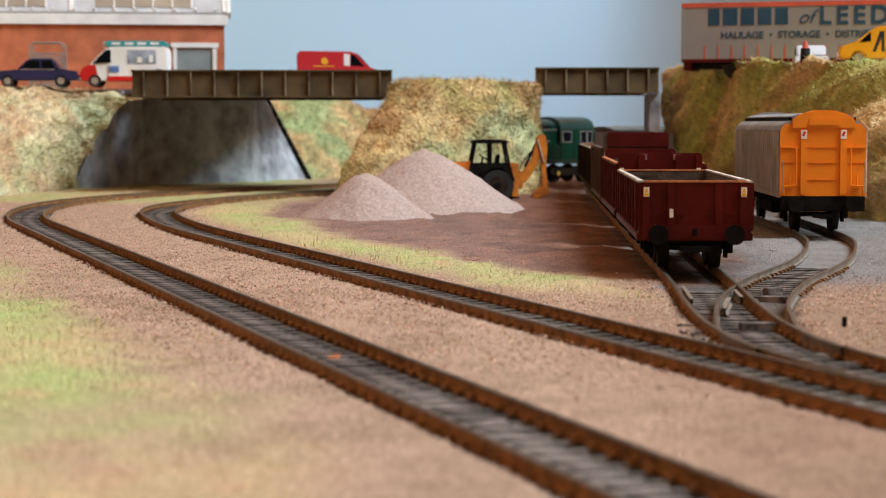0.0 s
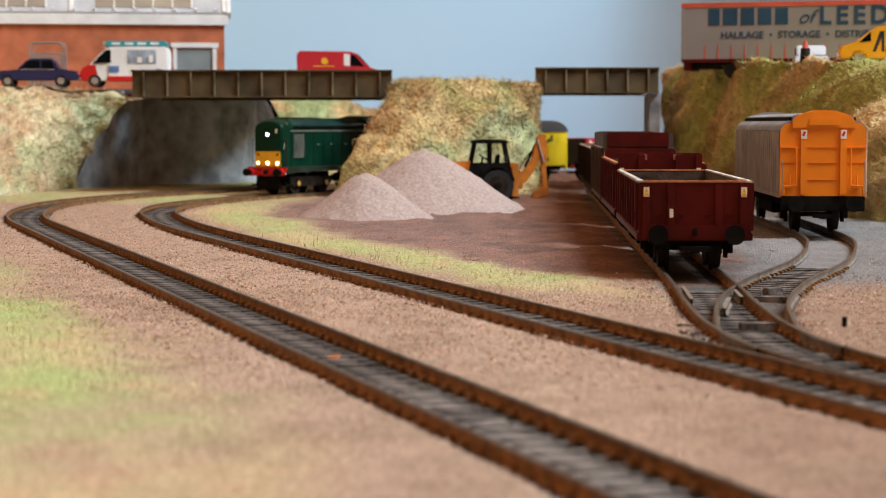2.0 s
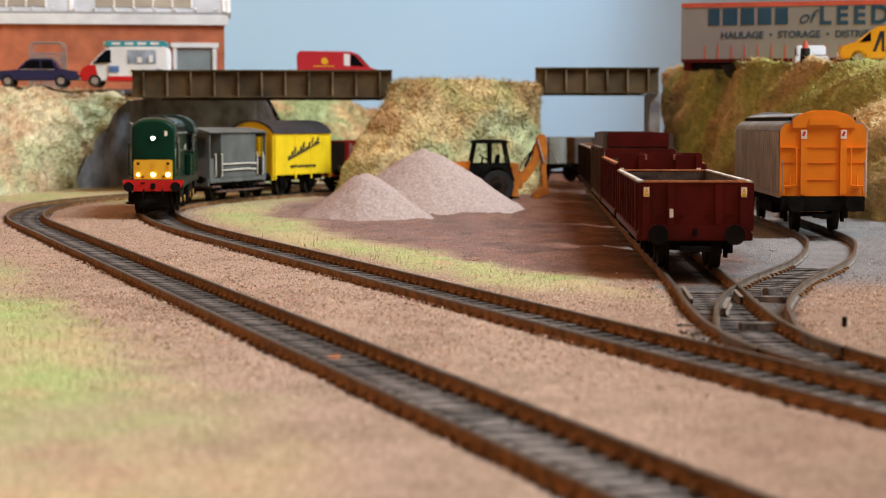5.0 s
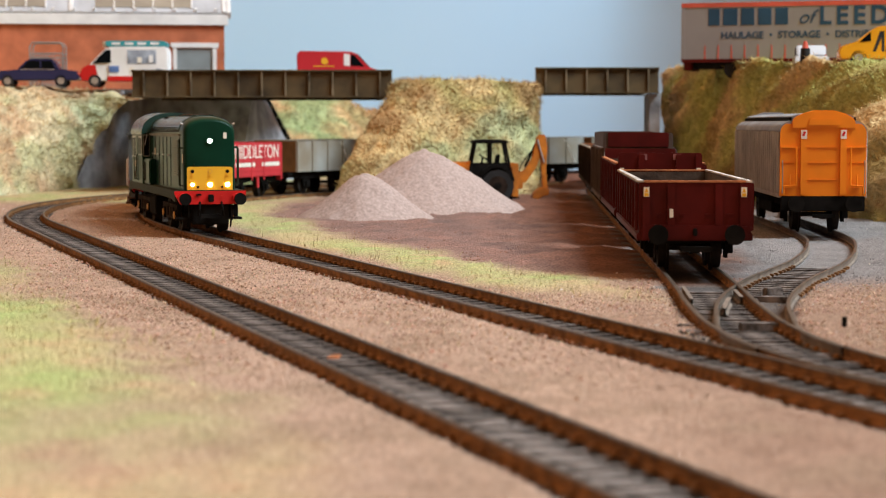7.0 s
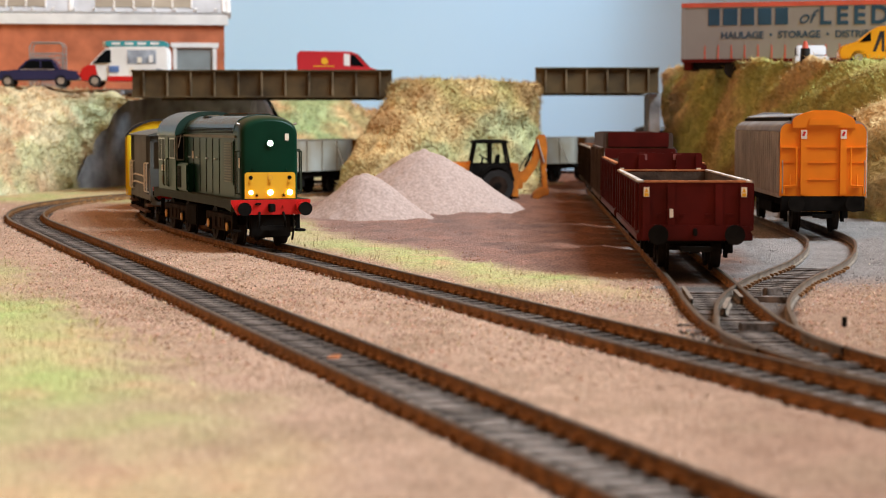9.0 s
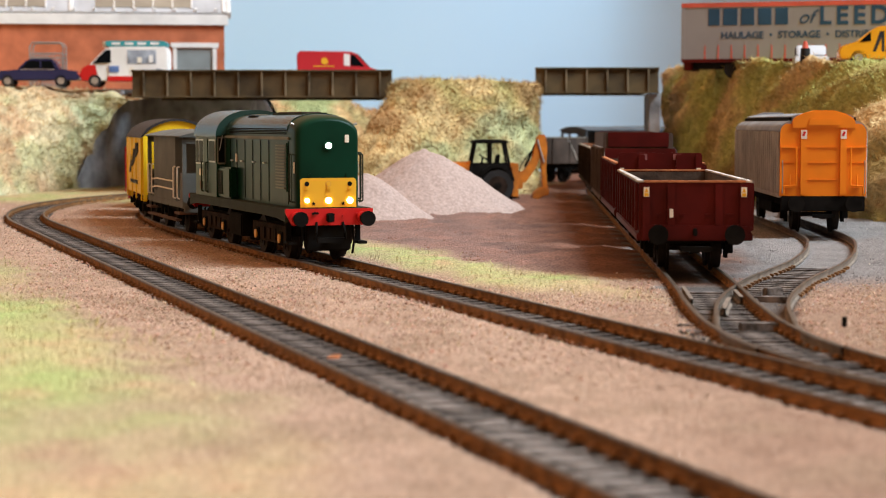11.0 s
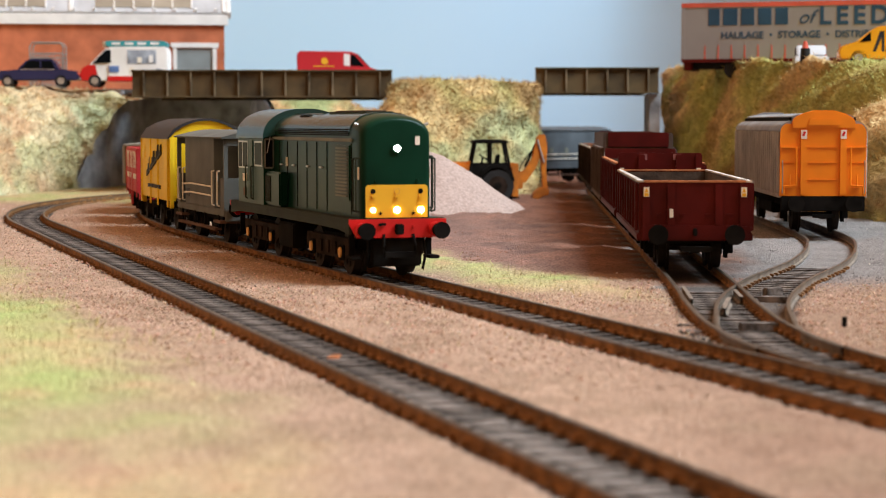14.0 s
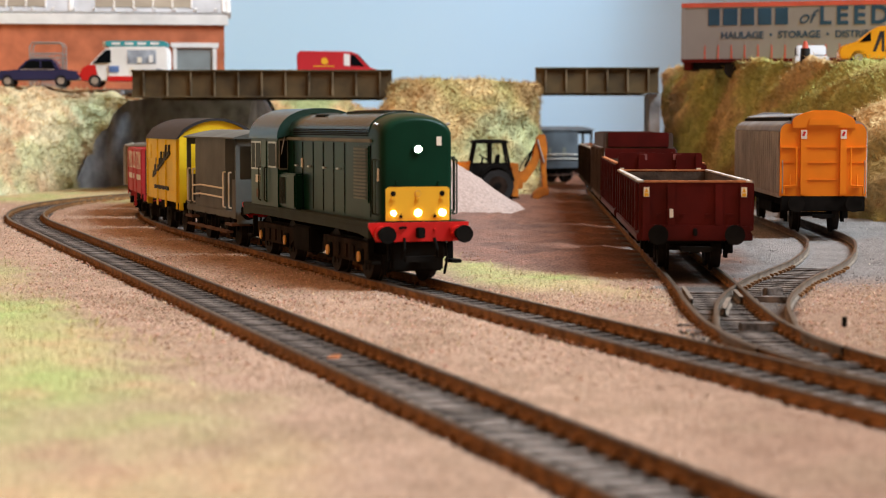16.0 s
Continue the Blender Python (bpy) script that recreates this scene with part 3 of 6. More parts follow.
# ---------------------------------------------------------------- gravel heap
def build_heap():
    n = 150
    xs, ys = np.linspace(-95, 70, n), np.linspace(930, 1130, n)
    X, Y = np.meshgrid(xs, ys)
    wob = 1 + 0.06 * fbm(X / 20, Y / 20, 5)

    def cone(cx, cy, r, h, ry=1.0):
        q = np.sqrt(((X - cx) ** 2) + ((Y - cy) / ry) ** 2) / r * wob
        return h * (np.clip(1 - q, 0, 1) - 0.1 * np.exp(-(q / 0.14) ** 2)) * (0.86 + 0.14 * np.clip(1 - q, 0, 1))
    Z = np.maximum(cone(-10, 1066, 60, 40.5, 0.9), cone(-38, 984, 37, 28.5, 0.85))
    Z = Z + (fbm(X / 5, Y / 5, 8, 3) * 0.7 + fbm(X / 1.5, Y / 1.5, 9, 2) * 0.35) * (Z > 0.4) + GZ - 0.6
    i = np.arange(n * n).reshape(n, n)
    f = np.stack([i[:-1, :-1], i[:-1, 1:], i[1:, 1:], i[1:, :-1]], -1).reshape(-1, 4)
    keep = (Z.reshape(-1)[f] > GZ - 0.2).any(1)
    me = bpy.data.meshes.new("gravel_mound")
    me.from_pydata((np.stack([X, Y, Z], -1).reshape(-1, 3) * MM).tolist(), [], f[keep].tolist())
    me.materials.append(M_SOIL)
    me.polygons.foreach_set("use_smooth", [True] * len(me.polygons))
    tagged(new("gravel_mound", me), "two-peaked mound of fine pinkish-grey gravel on the yard", "gravel mound")


build_heap()


# ---------------------------------------------------------------- track
def sleeper_mesh():
    bm = bmesh.new()
    box(bm, -1.4, 1.4, -12.4, 12.4, -4.3, -2.6)
    for y in (-8.75, 8.75):
        fs = len(bm.faces)
        box(bm, -0.95, 0.95, y - 1.65, y + 1.65, -2.6, -1.75, 0.2)
        bm.faces.ensure_lookup_table()
        for f in bm.faces[fs:]:
            f.material_index = 1
    bmesh.ops.scale(bm, vec=(MM, MM, MM), verts=bm.verts)
    me = bpy.data.meshes.new("sleeper")
    bm.to_mesh(me)
    bm.free()
    me.materials.append(M_SLEEPER)
    me.materials.append(M_RUST)
    return me


SLEEPER = sleeper_mesh()


def sweep(line, off, s0, s1, prof, material, name, parent, step=6.0, label=""):
    n = max(2, int((s1 - s0) / step))
    bm = bmesh.new()
    prev = None
    for i in range(n + 1):
        s = s0 + (s1 - s0) * i / n
        c, h = line.xy(s), line.heading(s)
        nx, ny = -math.sin(h), math.cos(h)
        ring = [bm.verts.new((c[0] + nx * (off + u), c[1] + ny * (off + u), v)) for u, v in prof]
        if prev:
            for k in range(len(prof)):
                bm.faces.new((prev[k], prev[(k + 1) % len(prof)], ring[(k + 1) % len(prof)], ring[k]))
        prev = ring
    bmesh.ops.recalc_face_normals(bm, faces=bm.faces)
    return part(name, bm, material, parent, label)


RAIL = [(-0.85, -2.6), (0.85, -2.6), (0.85, -2.3), (0.3, -2.0), (0.3, -0.75), (0.5, -0.6), (0.5, -0.38), (-0.5, -0.38), (-0.5, -0.6), (-0.3, -0.75), (-0.3, -2.0), (-0.85, -2.3)]
HEAD = [(-0.52, -0.4), (0.52, -0.4), (0.52, -0.1), (0.4, 0.0), (-0.4, 0.0), (-0.52, -0.1)]


def track(label, line, s0, s1, pitch, offs=(-8.75, 8.75), skip=None, rails=None, web=None, dz=0.0):
    t = thing("railway_track", label, "track", "model railway tracks", kind="structure")
    for o, (a, b) in zip(offs, rails or ((s0, s1), (s0, s1))):
        sweep(line, o, a, b, [(u, v + dz) for u, v in RAIL], web or M_RUST, "rail", t)
        sweep(line, o, a, b, [(u, v + dz) for u, v in HEAD], M_RAILTOP, "rail_head", t, label="worn dark running surface")
    s = s0 + 2
    k = 0
    while s < s1:
        c, h = line.xy(s), line.heading(s)
        if (skip is None or not skip(*c)) and k < 300:
            ob = new("sleeper", SLEEPER)
            ob.parent = t
            ob.matrix_basis = at(c[0] + random.uniform(-.2, .2), c[1] + random.uniform(-.2, .2), random.uniform(-.15, .1), math.degrees(h) + random.uniform(-1.2, 1.2))
            k += 1
        s += pitch
    return t


SA, SB = LINE_A.length, LINE_B.length
track("curved main line track with rust-brown rails and grey sleepers", LINE_A, SA - 1500, SA, 6.9)
track("outer curved track with rust-brown rails and grey sleepers", LINE_B, SB - 1500, SB, 6.9)


track("siding track with rusty rails running under the wagons", LINE_C, 0, LINE_C.length - 20, 6.9, skip=lambda x, y: y > 560 or dist_to(LINE_A, x, y) < 9)
track("curved van siding with dull rails", LINE_D, 0, LINE_D.length, 6.9, skip=lambda x, y: y > 655 or dist_to(LINE_C, x, y) < 15, web=M_DULLRAIL, dz=-0.07)


def turnout_fittings():
    t = thing("turnout_fittings", "grey check rails and timbers of the siding points", "points", kind="structure")
    n = LINE_C.length
    sweep(LINE_C, -6.6, n - 345, n - 305, RAIL, M_DULLRAIL, "check_rail", t, 4)
    sweep(LINE_C, 6.7, n - 335, n - 312, RAIL, M_DULLRAIL, "check_rail", t, 4)
    sweep(LINE_D, -6.7, LINE_D.length - 118, LINE_D.length - 88, RAIL, M_DULLRAIL, "check_rail", t, 4)
    for x, y, w, r, h in ((73.5, 455, 11, -86, -0.9), (57, 462, 6, -82, -2.0), (56.5, 448, 6, -80, -2.0), (58, 434, 7, -78, -2.1), (91, 548, 5, -70, -0.6), (76, 402, 22, -84, -2.1), (80, 388, 24, -80, -2.1)):
        ob = part("timber", nb(-1.5, 1.5, -w / 2, w / 2, -4.6, h, bev=0.2), M_SLEEPER, t)
        ob.matrix_basis = at(x, y, 0, r)
    ob = part("point_motor_pin", nb(-0.5, 0.5, -0.5, 0.5, -4.2, 0.4, bev=0.1), M_BLACK, t)
    ob.matrix_basis = at(92, 455, 0)
    ob = part("point_motor_base", nb(-2.2, 1.2, -0.6, 0.6, -4.4, -2.2, bev=0.2), M_BLACK, t)
    ob.matrix_basis = at(91, 455, 0)


turnout_fittings()


# ---------------------------------------------------------------- railway vehicles (x forward, rail head at 0)
ROLLING = []      # turning wheelsets of the train: object, place along the vehicle, radius


def wheelset(t, x, r=6.6, gauge=16.5, merged=False):
    """Axle with two flanged wheels, built about its own axle so that it can turn."""
    b = nc((0, -gauge / 2 - 1.6, 0), (0, gauge / 2 + 1.6, 0), 1.0, 8)
    if merged:
        for s in (-1, 1):
            cyl(b, (0, s * 7.2, 0), (0, s * 9.6, 0), r, 26)
            cyl(b, (0, s * 6.4, 0), (0, s * 7.2, 0), r + 0.9, 26)
            for k in range(6):
                a = k * math.pi / 3
                cyl(b, (r * 0.55 * math.cos(a), s * 9.5, r * 0.55 * math.sin(a)), (r * 0.55 * math.cos(a), s * 9.9, r * 0.55 * math.sin(a)), r * 0.14, 8)
    w = part("wheelset", b, M_WHEEL, t)
    w.matrix_basis = at(x, 0, r)
    if not merged:
        for s in (-1, 1):
            part("wheel", nc((0, s * 7.2, 0), (0, s * 9.6, 0), r, 26), M_WHEEL, w)
            part("flange", nc((0, s * 6.4, 0), (0, s * 7.2, 0), r + 0.9, 26), M_WHEEL, w)
    ROLLING.append((w, t, x, r))
    return w


def buffers(t, x, z, spacing, d, length, sx, material=None, oval=False):
    material = material or M_BLACK
    for s in (-1, 1):
        b = bmesh.new()
        cyl(b, (x, s * spacing / 2, z), (x + sx * length * 0.55, s * spacing / 2, z), d * 0.36, 14)
        cyl(b, (x + sx * length * 0.5, s * spacing / 2, z), (x + sx * length * 0.9, s * spacing / 2, z), d * 0.2, 12)
        cyl(b, (x + sx * length * 0.88, s * spacing / 2, z), (x + sx * length, s * spacing / 2, z), d * 0.5, 20)
        part("buffer", b, material, t)


def coupling(t, x, sx, z=8.0):
    b = bmesh.new()
    box(b, min(x, x + sx * 6), max(x, x + sx * 6), -1.2, 1.2, z - 1.6, z)
    box(b, min(x + sx * 5, x + sx * 6.2), max(x + sx * 5, x + sx * 6.2), -4.5, 4.5, z - 1.2, z + 0.4)
    part("coupling", b, M_BLACK, t)


def w_irons(t, x, y, r=6.4, z1=11.0, gold=False, material=None):
    for s in (-1, 1):
        b = bmesh.new()
        prism(b, [(x - 5, z1), (x + 5, z1), (x + 2.2, r - 3.2), (x - 2.2, r - 3.2)], "y", s * y - 0.5, s * y + 0.5)
        box(b, x - 1.9, x + 1.9, s * y - 0.4 + (s - 1) * 0.9, s * y + 0.4 + (s + 1) * 0.9, r - 1.8, r + 1.8, 0.2)
        box(b, x - 8.5, x + 8.5, s * y - 0.2 + (s - 1) * 0.5, s * y + 0.2 + (s + 1) * 0.5, z1 - 2.4, z1 - 1.2, 0.2)
        part("axleguard", b, material or M_BLACK, t)


def tub(t, L, W, z0, z1, th, outer, inner, rim, floor_z, ends=None, end_rim=None):
    """An open wagon body: two sides, two ends, floor and a worn rim."""
    for s in (-1, 1):
        part("side", nb(-L / 2, L / 2, min(s * W / 2, s * (W / 2 - th)), max(s * W / 2, s * (W / 2 - th)), z0, z1), outer, t)
        part("inner_lining", nb(-L / 2 + th, L / 2 - th, min(s * (W / 2 - th), s * (W / 2 - th - 0.3)), max(s * (W / 2 - th), s * (W / 2 - th - 0.3)), floor_z, z1 - 0.3), inner, t)
        part("top_rail", nb(-L / 2 - 0.3, L / 2 + 0.3, min(s * (W / 2 + 0.35), s * (W / 2 - th - 0.35)), max(s * (W / 2 + 0.35), s * (W / 2 - th - 0.35)), z1, z1 + 0.6, bev=0.15), rim, t)
    for s in (-1, 1):
        ze = z1 if ends is None else ends
        part("end", nb(min(s * L / 2, s * (L / 2 - th)), max(s * L / 2, s * (L / 2 - th)), -W / 2 + th, W / 2 - th, z0, ze), outer, t)
        part("inner_lining", nb(min(s * (L / 2 - th), s * (L / 2 - th - 0.3)), max(s * (L / 2 - th), s * (L / 2 - th - 0.3)), -W / 2 + th + 0.4, W / 2 - th - 0.4, floor_z, z1 - 0.3), inner, t)
        if ends is None:
            part("top_rail", nb(min(s * (L / 2 + 0.35), s * (L / 2 - th - 0.35)), max(s * (L / 2 + 0.35), s * (L / 2 - th - 0.35)), -W / 2 + th + 0.4, W / 2 - th - 0.4, z1, z1 + 0.6), end_rim or rim, t)
    part("floor", nb(-L / 2 + th, L / 2 - th, -W / 2 + th, W / 2 - th, floor_z - 1, floor_z), inner, t)


def ballast_wagon(label, L=128, W=33.4, z0=9.9, z1=27.0, end=None, rim=None, outer=None, ribs=9, group="open wagons on the siding", warn=True, panel=False):
    outer = outer or M_MAROON
    t = thing("open_wagon", label, "wagon", group)
    tub(t, L, W, z0 + 2, z1, 1.2, outer, M_MAROON_IN, rim or M_WORNRIM, z0 + 3, end, M_ORANGERIM)
    for s in (-1, 1):
        for i in range(ribs):
            x = -L / 2 + 3 + i * (L - 6) / (ribs - 1)
            part("side_rib", nb(x - 0.9, x + 0.9, min(s * W / 2, s * (W / 2 + 1.1)), max(s * W / 2, s * (W / 2 + 1.1)), z0 + 2.5, z1 - 0.2, bev=0.25), outer, t)
        part("solebar", nb(-L / 2, L / 2, min(s * (W / 2 - 3), s * (W / 2 + 0.6)), max(s * (W / 2 - 3), s * (W / 2 + 0.6)), z0 - 0.4, z0 + 2, bev=0.3), outer, t)
        ze = (end or z1)
        for y in (-W / 2 + 2.2, -W / 2 + 9.6, W / 2 - 9.6, W / 2 - 2.2):
            part("end_post", nb(min(s * L / 2, s * (L / 2 + 0.8)), max(s * L / 2, s * (L / 2 + 0.8)), y - 1.3, y + 1.3, z0, ze - 0.5, bev=0.25), outer, t)
        part("headstock", nb(min(s * (L / 2 - 1), s * (L / 2 + 1.1)), max(s * (L / 2 - 1), s * (L / 2 + 1.1)), -W / 2 + 0.8, W / 2 - 0.8, z0 - 0.3, z0 + 4.4, bev=0.3), outer, t)
        for y in (-W / 2 + 6.2, -W / 2 + 12.8, W / 2 - 12.8, W / 2 - 6.2):
            part("lashing_ring", nb(min(s * L / 2, s * (L / 2 + 0.7)), max(s * L / 2, s * (L / 2 + 0.7)), y - 0.8, y + 0.8, z0 + 7.2, z0 + 7.9, bev=0.15), outer, t)
        part("draw_hook", nb(min(s * L / 2, s * (L / 2 + 2.4)), max(s * L / 2, s * (L / 2 + 2.4)), -0.6, 0.6, z0 + 1.2, z0 + 3.4, bev=0.2), M_BLACK, t)
        buffers(t, s * (L / 2 + 1.0), 11.7, 22.6, 6.0, 6.5, s)
        coupling(t, s * (L / 2 - 2), s, 7.6)
        if warn:
            for y in (-W / 2 + 2.2, W / 2 - 2.2):
                x = s * (L / 2 + 0.85)
                w = part("warning_plate", nb(min(x, x + s * 0.15), max(x, x + s * 0.15), y - 0.85, y + 0.85, z1 - 4.3, z1 - 1.4), M_CREAM, t, "white and yellow warning plate")
                x += s * 0.15
                part("symbol", npr([(y - 0.6, z1 - 2.9), (y + 0.6, z1 - 2.9), (y, z1 - 1.6)], "x", min(x, x + s * 0.1), max(x, x + s * 0.1)), M_PANEL, w)
                part("text_bar", nb(min(x, x + s * 0.1), max(x, x + s * 0.1), y - 0.6, y + 0.6, z1 - 4.1, z1 - 3.2), M_PANEL, w)
    if end and not panel:
        for y in (-6.4, 6.4):
            part("faded_patch", nb(L / 2, L / 2 + 0.25, y - 1.5, y + 1.5, end - 2.6, end - 0.4), M_FADED, t, "faded pinkish patch")
    if panel:
        for s in (-1, 1):
            part("end_panel", nb(*sorted((s * (L / 2 + 0.8), s * (L / 2 + 1.3))), -13.8, 13.8, z1 + 0.8, end + 0.3, bev=0.2), M_MAROON, t, "maroon end panel")
    part("label_plate", nb(L / 2 + 0.81, L / 2 + 1.0, -W / 2 + 9.1, -W / 2 + 10.2, z0 + 6.6, z0 + 9.2), M_CREAM, t, "small white label")
    for x in (-L * 0.33, L * 0.33, -L * 0.2, L * 0.2) if L > 110 else (-L * 0.3, L * 0.3):
        wheelset(t, x, 6.2)
        w_irons(t, x, 11.5, 6.2, z0)
    part("underframe", nb(-L / 2 + 1, L / 2 - 1, -9, 9, z0 - 1.2, z0 + 2.0), M_BLACK, t)
    return t


def on_line(line, y, z=0.0, flip=False):
    """Pose on a siding at a given distance down the room, facing the camera."""
    i = int(np.argmin(np.abs(line.p[:, 1] - y)))
    s = line.s[i]
    c, h = line.xy(s), line.heading(s)
    return at(c[0], c[1], z, math.degrees(h))


ballast_wagon("maroon open wagon with scuffed pale top rail on the siding", L=142).matrix_basis = on_line(LINE_C, 669)
ballast_wagon("maroon open wagon with raised ends and bare orange rim", L=136, end=33.4, z1=29.2, rim=M_ORANGERIM).matrix_basis = on_line(LINE_C, 826)
ballast_wagon("tall brown open wagon with maroon end panels", L=124, z1=33, end=40.2, rim=M_MAROON_IN, outer=M_BROWNWAG, panel=True).matrix_basis = on_line(LINE_C, 971)
ballast_wagon("dark brown open wagon at the back of the siding", L=122, z1=31.0, rim=M_HOPPER, outer=M_DARKBROWN, warn=False).matrix_basis = on_line(LINE_C, 1106)
ballast_wagon("dark brown open wagon at the back of the siding", L=122, z1=31.0, rim=M_HOPPER, outer=M_DARKBROWN, warn=False).matrix_basis = on_line(LINE_C, 1240)


def sliding_van():
    """Long bogie-less van with ribbed alloy sides and an orange end."""
    t = thing("sliding_wall_van", "long van with ribbed alloy sides and bright orange ends", "goods van")
    L, W, zb, ze, zt = 165, 35.6, 15, 41.5, 48.6
    hw = W / 2
    low = [(-hw + 6.2 * (1 - math.cos(a)), ze + 4.4 * math.sin(a)) for a in (0, 0.35, 0.7, 1.1, 1.5)]
    roof = low + [(-u, v) for u, v in low[::-1]]
    crown = [(-hw + 5.4, ze + 4.2), (-hw + 5.4, ze + 6.0), (-hw + 7.5, ze + 6.7), (-5, ze + 7.3), (5, ze + 7.3), (hw - 7.5, ze + 6.7), (hw - 5.4, ze + 6.0), (hw - 5.4, ze + 4.2)]
    # body takes the darker roof grey, as painted shade between the alloy ribs
    part("body", npr([(-hw + 0.6, zb), (hw - 0.6, zb), (hw - 0.6, ze)] + [(-hw + 0.6, ze)], "x", -L / 2 + 1.2, L / 2 - 1.2), M_ROOF_GAPS, t)
    part("roof", npr(roof, "x", -L / 2 + 1.0, L / 2 - 1.0), M_ROOF_GAPS, t, "grey curved roof")
    part("roof_crown", npr(crown, "x", -L / 2 + 3, L / 2 - 1.6), M_ROOF_GAPS, t, "raised grey roof centre")
    for y in (-hw + 4.8, hw - 4.8):
        part("roof_rail", nb(-L / 2 + 2.5, L / 2 - 3, y - 0.5, y + 0.5, ze + 4.0, ze + 5.6, bev=0.15), M_BLACK, t)
    for s in (-1, 1):
        for i in range(24):
            x = -L / 2 + 4 + i * (L - 8) / 23
            part("side_rib", nb(x - 1.5, x + 1.5, min(s * (hw - 0.6), s * (hw + 0.5)), max(s * (hw - 0.6), s * (hw + 0.5)), zb + 1, ze - 0.2, bev=0.3), M_ALU, t)
        part("bottom_rail", nb(-L / 2 + 1, L / 2 - 1, min(s * (hw - 1.2), s * (hw + 0.2)), max(s * (hw - 1.2), s * (hw + 0.2)), zb - 0.6, zb + 1), M_ALU, t)
    for s in (-1, 1):
        x0, x1 = sorted((s * (L / 2 - 1.0), s * L / 2))
        out = [(-hw + 0.3, zb), (hw - 0.3, zb), (hw - 0.3, ze - 1)] + [(hw - 0.3 - 3.6 * (1 - math.cos(a)), ze - 1 + 4.2 * math.sin(a)) for a in (0.4, 0.8, 1.2)]
        out += [(-u, v) for u, v in out[:1:-1]]
        end = part("end_wall", npr(out, "x", x0, x1), M_ORANGE, t, "bright orange end wall")

        def e(a, b, c, d, p=0.7, nm="end_rib", m=M_ORANGE):
            xa, xb = sorted((s * L / 2, s * (L / 2 + p)))
            part(nm, nb(xa, xb, a, b, c, d, bev=0.2), m, end)
        xa, xb = sorted((s * (L / 2 - 1.5), s * (L / 2 + 1.0)))
        cap = [(-hw + 5.0, ze + 1.0), (hw - 5.0, ze + 1.0), (hw - 5.0, ze + 3.8), (hw - 6.2, ze + 5.6), (hw - 9.5, ze + 7.2), (4, ze + 8.4), (-4, ze + 8.4), (-hw + 9.5, ze + 7.2), (-hw + 6.2, ze + 5.6), (-hw + 5.0, ze + 3.8)]
        part("roof_hood", npr(cap, "x", xa, xb, bev=0.3), M_ORANGE if s > 0 else M_ROOF_GAPS, end)
        xa, xb = sorted((s * (L / 2 + 1.0), s * (L / 2 + 1.5)))
        part("hood_panel", npr([(-6.6, ze + 2.2), (6.6, ze + 2.2), (5.6, ze + 5.2), (-5.6, ze + 5.2)], "x", xa, xb, bev=0.2), M_ORANGE, end)
        for y in (-8.0, 8.0):
            e(y - 1.35, y + 1.35, zb + 0.5, ze + 0.6, 1.1, "end_post")
            xa, xb = sorted((s * (L / 2 + 1.1), s * (L / 2 + 1.25)))
            pl = part("warning_plate", nb(xa, xb, y - 1.2, y + 1.2, ze - 3.2, ze + 0.4), M_CREAM, end, "white plate with red symbol")
            xa, xb = sorted((s * (L / 2 + 1.25), s * (L / 2 + 1.35)))
            part("symbol", npr([(y - .8, ze - 1.8), (y + .1, ze - 2.2), (y + .8, ze - .4), (y - .1, ze - 0.1)], "x", xa, xb), M_RED, pl)
        for z in (zb + 6.4, zb + 13.3, zb + 19.6):
            e(-6.6, 6.6, z, z + 0.6, 0.5)
        for sy in (-1, 1):
            e(min(sy * 9.4, sy * 17.3), max(sy * 9.4, sy * 17.3), zb + 19.4, zb + 20.2, 1.0)
            e(min(sy * 9.4, sy * 17.3), max(sy * 9.4, sy * 17.3), zb + 13.2, zb + 13.7, 0.4)
            b = bmesh.new()
            X = s * (L / 2 + 1.1)
            rod(b, [(X, sy * 11.0, zb + 19.4), (X, sy * 11.0, zb + 4.4), (X, sy * 16.0, zb + 4.0), (X, sy * 16.0, zb + 0.6)], 0.35)
            rod(b, [(X, sy * 13.6, zb + 4.2), (X, sy * 13.6, zb + 8.6)], 0.3)
            part("brake_pipe", b, M_ORANGE, end)
            b = bmesh.new()
            rod(b, [(X, sy * 16.6, zb + 1.2), (X + s * 0.6, sy * 16.6, zb + 1.4), (X + s * 0.6, sy * 16.6, zb + 14.0), (X, sy * 16.6, zb + 14.4)], 0.22)
            part("handrail", b, M_SILVER, end, "thin metal handrail")
            e(min(sy * 12.4, sy * 15.0), max(sy * 12.4, sy * 15.0), zb + 3.2, zb + 3.9, 1.4)
        xa, xb = sorted((s * (L / 2 - 2), s * (L / 2 + 0.4)))
        part("headstock", nb(xa, xb, -hw + 0.8, hw - 0.8, zb - 6.2, zb - 0.1, bev=0.3), M_BLACK, t)
        buffers(t, s * (L / 2 + 0.3), 12.0, 23.0, 6.6, 6.5, s)
        coupling(t, s * (L / 2 - 3), s, 7.4)
    part("underframe", nb(-L / 2 + 2, L / 2 - 2, -12, 12, zb - 5, zb - 0.2), M_BLACK, t)
    for x in (-58, 58):
        wheelset(t, x, 6.6)
        w_irons(t, x, 11.8, 6.6, zb - 1)
    part("brake_gear", nb(-25, 22, -13, -9, 5.5, zb - 4, bev=0.6), M_BLACK, t)
    return t


VAN = sliding_van()
VAN.matrix_basis = on_line(LINE_D, 897)


